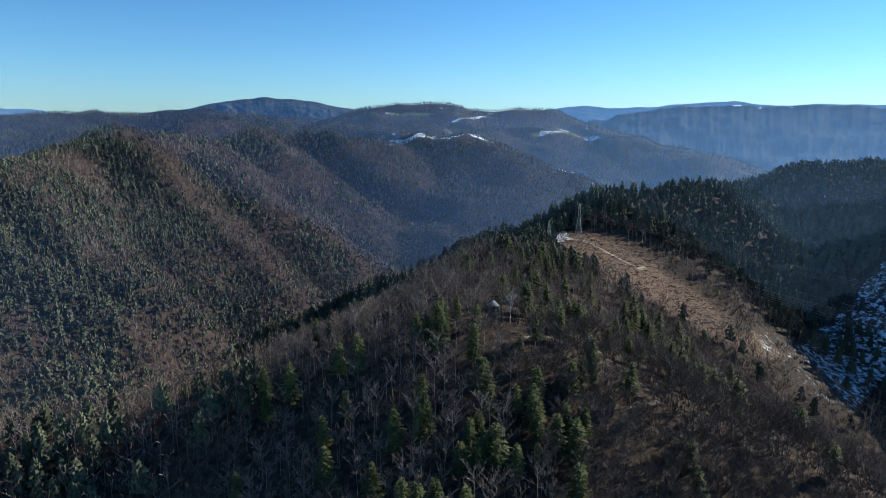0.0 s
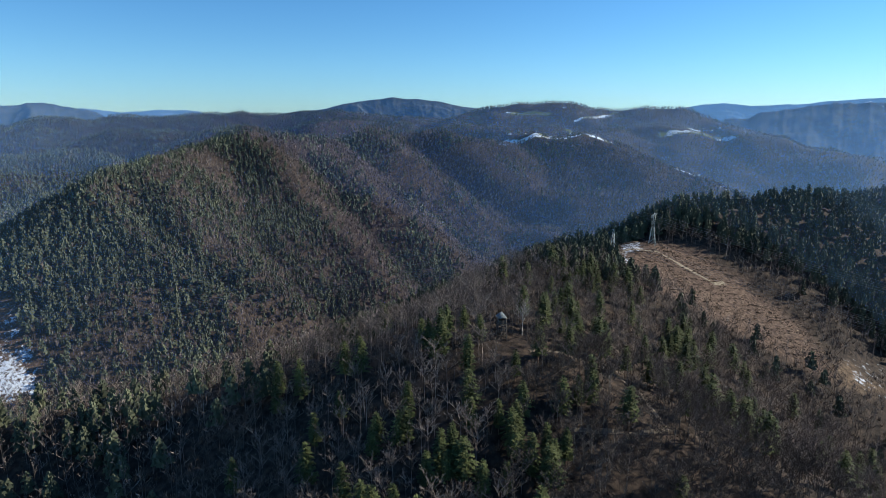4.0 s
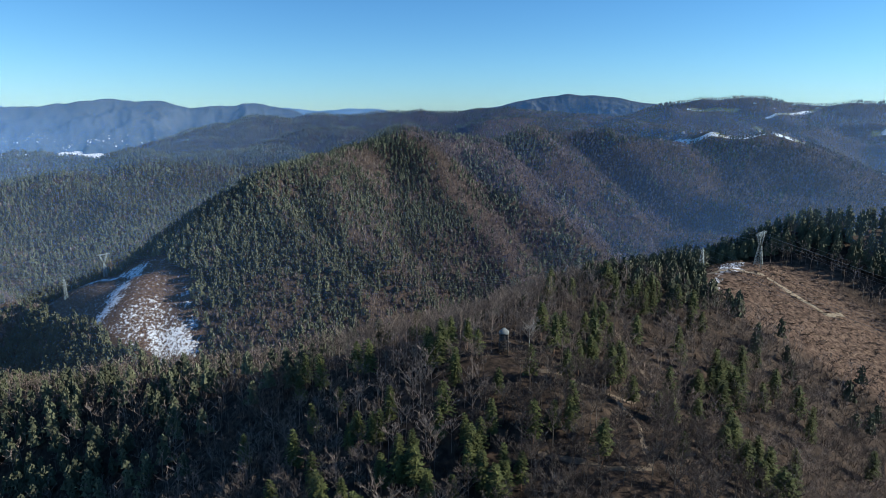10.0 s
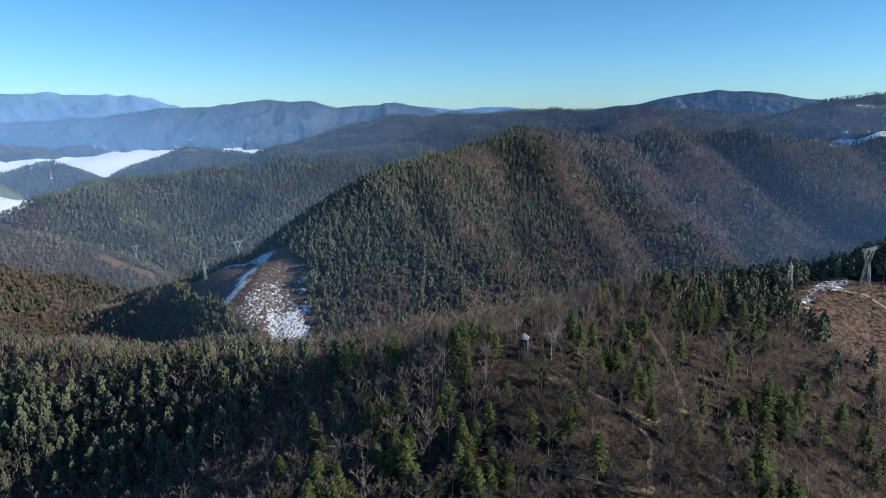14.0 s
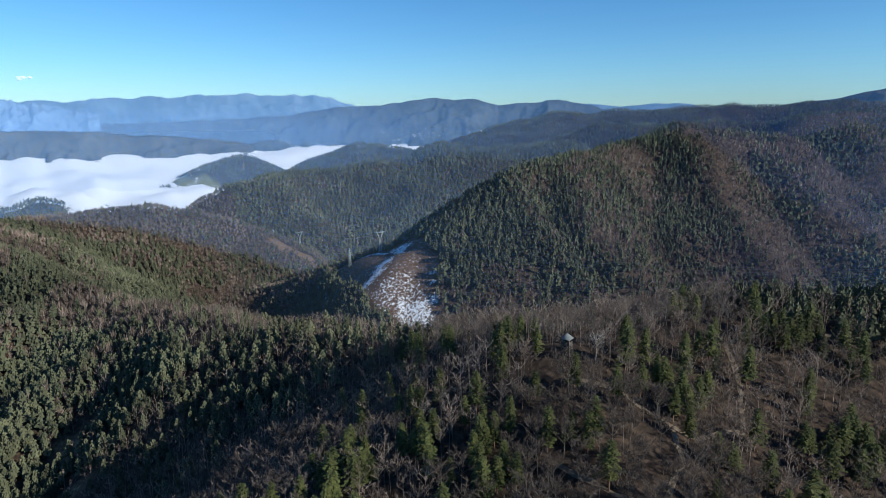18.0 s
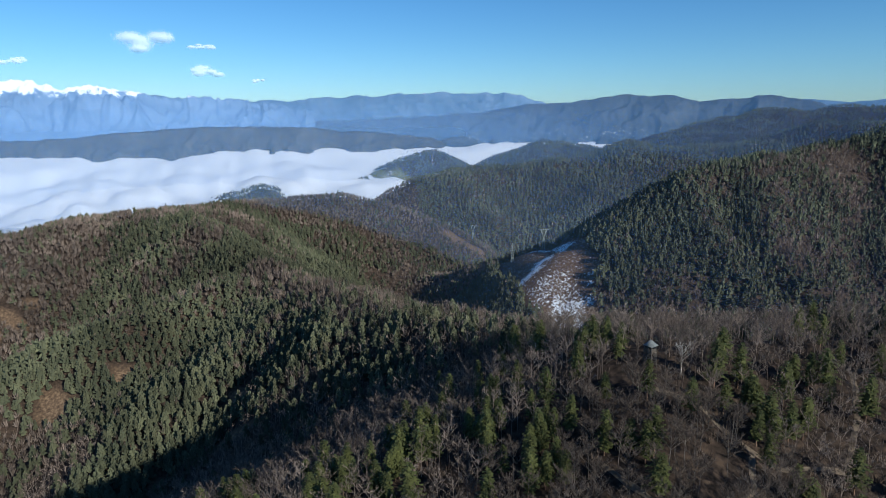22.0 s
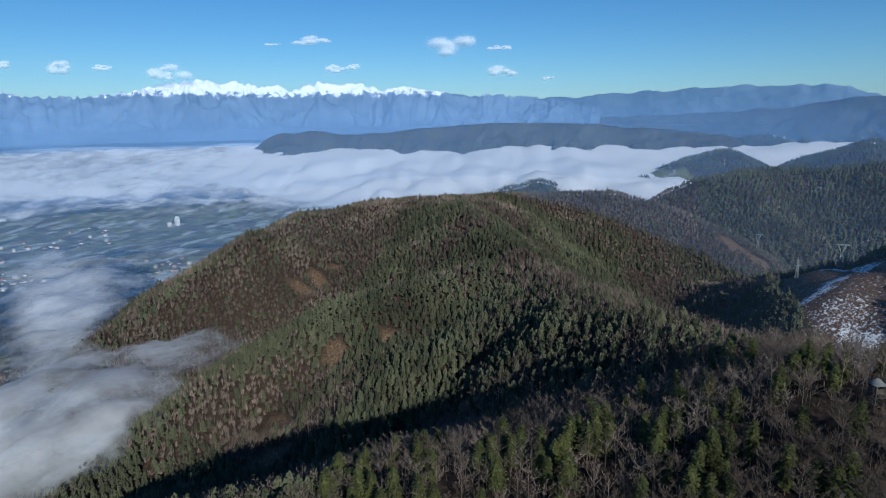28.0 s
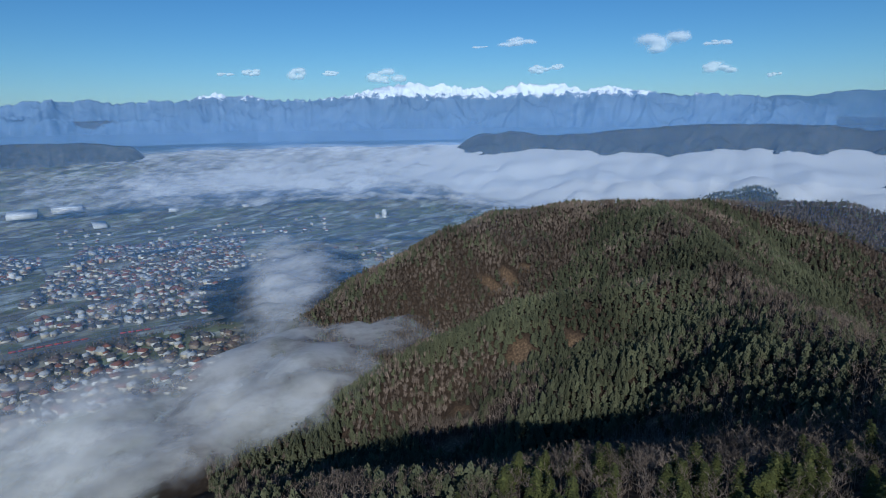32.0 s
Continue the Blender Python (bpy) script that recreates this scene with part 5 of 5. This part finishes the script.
def stand(maker, x, y, h, top=None, turn=0.0, fat=1.0, label="grey steel lattice power pylon in a cut forest strip"):
    z = float(height(np.array([x]), np.array([y]))[0])
    if top:
        h = top - z
    root, ends = maker(h, label, fat)
    m = pose(x, y, z, 0, 0, turn)
    root.matrix_world = m
    return [m @ Vector(e) for e in ends]


TURN = -6.2
cat_a = stand(cat_pylon, 102, 232, 0, 372.5, TURN - 9, 0.75)
fir_b = stand(fir_pylon, 72, 188, 0, 367.5, TURN, 0.8)
fir_c = stand(fir_pylon, -740, 268, 0, 233.5, TURN, 1.6)
cat_d = stand(cat_pylon, -725, 318, 0, 259.0, TURN, 1.6)
cat_e = stand(cat_pylon, -1262, 378, 0, 172.0, TURN, 1.6)
fir_f = stand(fir_pylon, -1330, 335, 26, None, TURN, 1.6)
cat_g = stand(cat_pylon, 640, 172, 30, None, TURN)
fir_h = stand(fir_pylon, 600, 130, 28, None, TURN)
cat_i = stand(cat_pylon, -2150, 470, 32, None, TURN)
fir_j = stand(fir_pylon, -2180, 420, 30, None, TURN)


def cable(a, c, sag, r=0.035):
    b = Build()
    n = 28
    pts = [a.lerp(c, k / n) - Vector((0, 0, 4 * sag * (k / n) * (1 - k / n))) for k in range(n + 1)]
    d = (c - a).normalized()
    u = Vector((0, 0, 1)).cross(d).normalized()
    v = d.cross(u)
    for p in pts:
        b.v += [tuple(p + (u * math.cos(q) + v * math.sin(q)) * r) for q in (0, 2.094, 4.189)]
    for k in range(n):
        for i in range(3):
            e, f = 3 * k + i, 3 * k + (i + 1) % 3
            b.f += [(e, f, f + 3), (e, f + 3, e + 3)]
    tagged(new("power_cable", b.mesh("power_cable", M_CABLE)), "thin grey overhead power cable between pylons", "cable", group="overhead cables")


for line in ((cat_i, cat_e, cat_d, cat_a, cat_g), (fir_j, fir_f, fir_c, fir_b, fir_h)):
    for p, q in zip(line[:-1], line[1:]):
        for a, c in zip(p, q):
            cable(a, c, (a - c).length * 0.022, 0.05)

# ---- town on the plain ----
M_WALLS = [material("render_%d" % i, [tuple(0.85 * k for k in c), c], 0.5, tint=0.1) for i, c in enumerate([(0.70, 0.67, 0.60), (0.64, 0.56, 0.40), (0.80, 0.80, 0.78), (0.40, 0.33, 0.26), (0.45, 0.26, 0.19)])]
M_ROOFS = [material("tiles_%d" % i, [tuple(0.75 * k for k in c), c], 0.6, tint=0.15) for i, c in enumerate([(0.26, 0.11, 0.075), (0.10, 0.10, 0.11), (0.17, 0.12, 0.10), (0.52, 0.54, 0.57), (0.13, 0.115, 0.11)])]
M_GLASS = material("dark_window", [(0.03, 0.035, 0.045), (0.06, 0.065, 0.08)], 1.0, rough=0.15)
M_ROAD = material("valley_road", [(0.09, 0.09, 0.095), (0.16, 0.16, 0.165)], 0.2)
M_RED = material("red_wagon_paint", [(0.30, 0.05, 0.04), (0.42, 0.08, 0.06)], 0.8)


def box(b, x0, x1, y0, y1, z0, z1):
    n = len(b.v)
    b.v += [(x, y, z) for z in (z0, z1) for x, y in ((x0, y0), (x1, y0), (x1, y1), (x0, y1))]
    for q in ((0, 1, 5, 4), (1, 2, 6, 5), (2, 3, 7, 6), (3, 0, 4, 7), (4, 5, 6, 7), (3, 2, 1, 0)):
        b.f += [(n + q[0], n + q[1], n + q[2]), (n + q[0], n + q[2], n + q[3])]


def gable(b, x0, x1, y0, y1, z, rise, over=0.6):
    """A pitched roof with its ridge along x and thick eaves."""
    n = len(b.v)
    x0, x1, y0, y1 = x0 - over, x1 + over, y0 - over, y1 + over
    ym = (y0 + y1) / 2
    b.v += [(x0, y0, z - .1), (x1, y0, z - .1), (x1, y1, z - .1), (x0, y1, z - .1), (x0, ym, z + rise), (x1, ym, z + rise), (x0, y0, z - .35), (x1, y0, z - .35), (x1, y1, z - .35), (x0, y1, z - .35)]
    for f in ((0, 1, 5), (0, 5, 4), (2, 3, 4), (2, 4, 5), (1, 2, 5), (3, 0, 4), (6, 7, 1), (6, 1, 0), (7, 8, 2), (7, 2, 1), (8, 9, 3), (8, 3, 2), (9, 6, 0), (9, 0, 3), (9, 8, 7), (9, 7, 6)):
        b.f.append(tuple(n + i for i in f))


def house_model(seed):
    rng = random.Random(seed)
    w, d, h = rng.uniform(7.5, 13), rng.uniform(6.5, 9), rng.choice((3.0, 3.4, 5.2, 5.8))
    root = Build()
    box(root, -w / 2, w / 2, -d / 2, d / 2, -0.5, h)
    gx_ = [(-w / 2, -d / 2, h), (-w / 2, d / 2, h), (-w / 2, 0, h + 3.2), (w / 2, -d / 2, h), (w / 2, d / 2, h), (w / 2, 0, h + 3.2)]
    n = len(root.v)
    root.v += gx_
    root.f += [(n, n + 2, n + 1), (n + 3, n + 4, n + 5)]
    roof = Build()
    gable(roof, -w / 2, w / 2, -d / 2, d / 2, h, 3.6)
    chim = Build()
    box(chim, w * 0.2, w * 0.2 + 0.7, 0.6, 1.3, h + 1.5, h + 4.6)
    wins = []
    for s in (-1, 1):
        for f in range(2 if h > 4 else 1):
            for k in (-0.3, 0.0, 0.3):
                b = Build()
                box(b, k * w - 0.6, k * w + 0.6, s * d / 2 - 0.04, s * d / 2 + 0.04, 1.1 + 2.8 * f, 2.5 + 2.8 * f)
                wins.append(b)
    return root, roof, chim, wins


def make_house(seed, wall, roof):
    a, r, c, wins = house_model(seed)
    root = tagged(new("house", a.mesh("wall", wall)), "small rendered house with a pitched roof in the valley town", "house", group="houses of the town")
    part("roof", r, roof, root)
    part("chimney", c, M_WALLS[3], root)
    return root


def polar(r, az):
    return 214 + r * -math.sin(radians(az)), -97 + r * math.cos(radians(az))


rng = random.Random(77)
spots = []
for r0, r1, a0, a1, gap, fill in ((1060, 1350, 137, 158, 18, 0.85), (1500, 2450, 136, 158, 18, 0.86), (1700, 2150, 122, 136, 27, 0.42), (2500, 2900, 128, 150, 45, 0.35)):
    rr = r0
    row = 0
    while rr < r1:
        az = a0
        while az < a1:
            az += math.degrees(gap / rr)
            street = row % 3 == 2 or int((az - a0) * rr / 5200) % 7 == 6
            px, py = polar(rr + rng.uniform(-10, 10), az + rng.uniform(-.35, .35))
            if street or rng.random() > fill or wave(np.array([px]), np.array([py]), 160, 61)[0] < -0.35:
                continue
            if float((height(np.array([px]), np.array([py])) - plain(np.array([px]), np.array([py])))[0]) > 14:
                continue
            spots.append((px, py, rr, az))
        rr += gap * 0.95
        row += 1
spots.sort(key=lambda s: s[2])
models = [make_house(500 + i, M_WALLS[i % 5 if i % 5 < 4 else 0], M_ROOFS[(i * 2 + i // 5) % 5]) for i in range(10)]
joined = {}
for n, (px, py, rr, az) in enumerate(spots):
    pz = float(height(np.array([px]), np.array([py]))[0])
    tr = radians(az + 30 + rng.choice((0, 90)) + rng.uniform(-25, 25))
    k = rng.randrange(10)
    if n < 280:
        t = copy_thing(models[k], Matrix.LocRotScale((px, py, pz), Euler((0, 0, tr)), None))
        t.scale = (rng.uniform(1.15, 1.7),) * 3
    else:
        joined.setdefault(k, []).append((px, py, pz, tr))
for k, rows in joined.items():
    a, r, c, wins = house_model(500 + k)
    arr = np.array(rows)
    one = np.random.RandomState(k + 40).uniform(1.1, 1.6, len(arr))
    for b, mat, nm in ((a, M_WALLS[k % 5 if k % 5 < 4 else 0], "house_walls"), (r, M_ROOFS[(k * 2 + k // 5) % 5], "house_roofs")):
        planted(nm, [b], mat, arr[:, 0], arr[:, 1], arr[:, 2], one, arr[:, 3], np.random.RandomState(k).uniform(0, 1, len(arr)), "many small houses in the hazy far part of the town", "houses")
for m in models:
    for c in list(m.children):
        bpy.data.objects.remove(c)
    bpy.data.objects.remove(m)


def block(px, py, w, d, h, turn_, wall, label, floors=4, bays=8, roof=None):
    """A flat-roofed building with rows of windows."""
    b = Build()
    box(b, -w / 2, w / 2, -d / 2, d / 2, -1, h)
    root = tagged(new("apartment_building", b.mesh("wall", wall)), label, "building")
    b = Build()
    box(b, -w / 2 - .4, w / 2 + .4, -d / 2 - .4, d / 2 + .4, h, h + 0.7)
    part("roof", b, roof or M_ROOFS[3], root)
    for s in (-1, 1):
        for f in range(floors):
            for k in range(bays):
                b = Build()
                cx = -w / 2 + w * (k + .5) / bays
                z0 = h * (f + 0.3) / floors
                box(b, cx - w / bays * .3, cx + w / bays * .3, s * d / 2 - .05, s * d / 2 + .06, z0, z0 + h / floors * .5)
                part("window", b, M_GLASS, root)
    root.matrix_world = pose(px, py, float(height(np.array([px]), np.array([py]))[0]), 0, 0, turn_)


block(-889, -1947, 62, 13, 17, 62, M_WALLS[1], "long cream apartment block in the valley town", 5, 10)
block(-734, -2008, 26, 14, 20, 40, M_WALLS[2], "white apartment block in the valley town", 5, 5)
block(-850, -1841, 30, 16, 12, 62, M_WALLS[2], "white flat-roofed building in the town", 3, 6)
block(-985, -1985, 40, 13, 16, 60, M_WALLS[4], "brick-red apartment block in the town", 4, 8)
block(-1040, -2060, 40, 13, 16, 60, M_WALLS[1], "cream apartment block in the town", 4, 8)
block(-820, -2090, 44, 13, 15, 62, M_WALLS[4], "brick-red apartment block in the town", 4, 8)
block(-640, -1330, 46, 12, 8, 60, M_WALLS[2], "long white two-storey building by the railway", 2, 10)


def hall(px, py, w, d, h, turn_, label):
    b = Build()
    box(b, -w / 2, w / 2, -d / 2, d / 2, -1, h)
    root = tagged(new("warehouse", b.mesh("wall", M_WALLS[2])), label, "warehouse")
    b = Build()
    box(b, -w / 2 - 1, w / 2 + 1, -d / 2 - 1, d / 2 + 1, h, h + 1.2)
    part("roof", b, material("white_roof_sheet", [(0.72, 0.74, 0.76), (0.82, 0.83, 0.84)], 0.05, rough=0.5), root)
    for k in range(6):
        b = Build()
        cx = -w / 2 + w * (k + .5) / 6
        box(b, cx - 3, cx + 3, -d / 2 - .3, -d / 2 + .2, 0, 5)
        part("loading_door", b, M_GLASS, root)
    root.matrix_world = pose(px, py, float(height(np.array([px]), np.array([py]))[0]), 0, 0, turn_)


hall(-1280, -2960, 190, 110, 16, 60, "huge white warehouse hall on the frosty plain")
hall(-1440, -2900, 120, 120, 20, 60, "white warehouse hall on the frosty plain")
hall(-1390, -2600, 150, 50, 9, 60, "low flat white hall on the plain")
hall(-1735, -2560, 90, 40, 9, 50, "pale factory hall on the plain")
hall(-1740, -2990, 110, 40, 10, 50, "pale factory hall on the plain")
hall(-1980, -2350, 70, 30, 9, 50, "pale factory hall on the plain")


def silos(px, py):
    root = tagged(new("grain_silos"), "white cylindrical silos with a pale mill building", "silo")
    for i, (dx, dy, h, rr) in enumerate(((-8, 0, 34, 8), (9, 0, 36, 8), (25, 3, 31, 7))):
        b = Build()
        b.rod((dx, dy, -1), (dx, dy, h), rr, rr, 16)
        b.rod((dx, dy, h), (dx, dy, h + 3), rr, 0.5, 16)
        part("silo", b, M_WALLS[2], root)
    for x0, x1, y0, y1, h in ((-50, -18, -10, 12, 22), (-90, -50, -8, 10, 14), (-60, 40, -40, -22, 12)):
        b = Build()
        box(b, x0, x1, y0, y1, -1, h)
        part("mill_block", b, M_WALLS[0], root)
    root.matrix_world = pose(px, py, float(height(np.array([px]), np.array([py]))[0]), 0, 0, 35)


silos(-2130, -1640)


def road(pts, w, label="narrow grey road across the valley", mat=None):
    ribbon("road", pts, w, mat or M_ROAD, label, "road")


road([polar(1400, 156), polar(1430, 146), polar(1450, 138), polar(1480, 130)], 8)
road([polar(1100, 156), polar(1170, 146), polar(1230, 139)], 6)
road([polar(1060, 150), polar(1350, 147), polar(1900, 146), polar(2600, 144)], 7)
road([polar(1950, 156), polar(1990, 140), polar(2000, 126)], 7)
road([polar(1500, 150), polar(2500, 152)], 7)
road([polar(1500, 141), polar(2600, 138)], 7)
M_RAIL = material("railway_ballast", [(0.13, 0.11, 0.10), (0.22, 0.19, 0.17)], 0.1)
for k in range(4):
    road([polar(1400 + 14 * k, 158), polar(1420 + 14 * k, 147), polar(1450 + 14 * k, 137), polar(1500 + 14 * k, 128)], 4, "rusty railway track on pale ballast", M_RAIL)
for az0, n in ((154.5, 9), (146.6, 4)):
    for k in range(n):
        b = Build()
        box(b, -6.5, 6.5, -1.4, 1.4, 1.0, 4.2)
        px, py = polar(1424, az0 - k * 0.62)
        wagon = tagged(new("freight_wagon", b.mesh("wagon_body", M_RED)), "dull red freight wagon on the railway", "wagon", group="freight train")
        for sx in (-4.5, 4.5):
            b = Build()
            b.rod((sx, -1.1, 0.5), (sx, 1.1, 0.5), 0.5, 0.5, 8)
            part("wheelset", b, M_CABLE, wagon)
        wagon.matrix_world = pose(px, py, float(height(np.array([px]), np.array([py]))[0]) + 0.4, 0, 0, az0 - k * 0.62)

# river trees and hedges on the plain
hx, hy = [], []
rs = np.random.RandomState(5)
for r0, a0, r1, a1, n, w in ((1060, 158, 1090, 150, 90, 26), (1090, 150, 1060, 143, 120, 30), (1060, 143, 1230, 136, 160, 34), (1370, 156, 1390, 138, 120, 10), (2500, 150, 2650, 136, 160, 60), (2350, 135, 2200, 125, 120, 60), (2900, 155, 2800, 140, 140, 70), (1500, 136, 2300, 133, 100, 30), (1550, 157, 2400, 156, 100, 60)):
    s = rs.uniform(0, 1, n)
    rr, aa = r0 + (r1 - r0) * s + rs.normal(0, w / 2, n), np.radians(a0 + (a1 - a0) * s)
    hx.append(214 - rr * np.sin(aa))
    hy.append(-97 + rr * np.cos(aa))
for k in range(2600):
    rr, aa = rs.uniform(1070, 2500), radians(rs.uniform(126, 158))
    hx.append([214 - rr * math.sin(aa)])
    hy.append([-97 + rr * math.cos(aa)])
hx, hy = np.concatenate(hx), np.concatenate(hy)
one = rs.uniform(0.5, 1.0, hx.size)
planted("valley_trees", far_b, M_TWIG, hx, hy, height(hx, hy), one, one * 9, rs.uniform(0, 1, hx.size), "bare trees along the river and between the houses", "trees")

# ---- masts and farmsteads on the far hills ----


def mast(px, py, h, label):
    z = float(height(np.array([px]), np.array([py]))[0])
    root = tagged(new("transmitter_mast"), label, "mast")
    for k in range(6):
        b = Build()
        b.rod((0, 0, h * k / 6), (0, 0, h * (k + 1) / 6), 1.6 - 0.2 * k, 1.4 - 0.2 * k, 8)
        part("section", b, M_WALLS[2] if k % 2 == 0 else M_RED, root)
    root.matrix_world = pose(px, py, z - 1, 0, 0, 0)


mast(-3040, 760, 55, "red and white banded transmitter mast on a wooded hill")
mast(-1899, 3310, 42, "slim mast on the skyline ridge")
mast(-2960, 330, 40, "red and white banded mast by a hill village")
farm = [make_house(700 + i, M_WALLS[i % 3], M_ROOFS[(0, 1, 3)[i % 3]]) for i in range(4)]
rs = np.random.RandomState(9)
for cx, cy, n, sp in ((-20, 2060, 12, 60), (-80, 2080, 6, 40), (200, 2030, 4, 40), (470, 2020, 12, 90), (620, 1980, 8, 60), (0, 3130, 5, 90), (700, 2960, 4, 60), (-3000, 420, 9, 80), (-3020, 520, 4, 50)):
    for k in range(n):
        px, py = cx + rs.normal(0, sp), cy + rs.normal(0, sp * 0.4)
        t = copy_thing(farm[k % 4], Matrix.LocRotScale((px, py, float(height(np.array([px]), np.array([py]))[0])), Euler((0, 0, rs.uniform(0, 3))), None))
        tagged(t, "farmhouse with a pitched roof on a hill meadow", group="farmhouses on the ridge")
for m in farm:
    for c in list(m.children):
        bpy.data.objects.remove(c)
    bpy.data.objects.remove(m)
vh = [house_model(800 + i) for i in range(3)]
for cx, cy, z, n in ((-3560, 1700, 330, 40), (-3350, 2050, 360, 50), (-3700, 1250, 300, 30), (-3150, 2350, 390, 36), (-3900, 600, 300, 24)):
    along, wide_ = rs.normal(0, 110, n), rs.normal(0, 22, n)
    xs, ys = cx + 0.45 * along - 0.89 * wide_, cy + 0.89 * along + 0.45 * wide_
    deps = bpy.context.evaluated_depsgraph_get()
    zs = []
    for a, c in zip(xs, ys):
        hit, place, *_ = scene.ray_cast(deps, Vector((a, c, 900)), Vector((0, 0, -1)))
        zs.append(place.z if hit else z)
    zs = np.array(zs)
    planted("village", [vh[0][0], vh[1][0]], M_WALLS[2], xs, ys, zs - 0.5, np.ones(n) * 0.6, rs.uniform(0, 6, n), rs.uniform(0, 1, n), "tiny pale houses of a far hill village", "village")
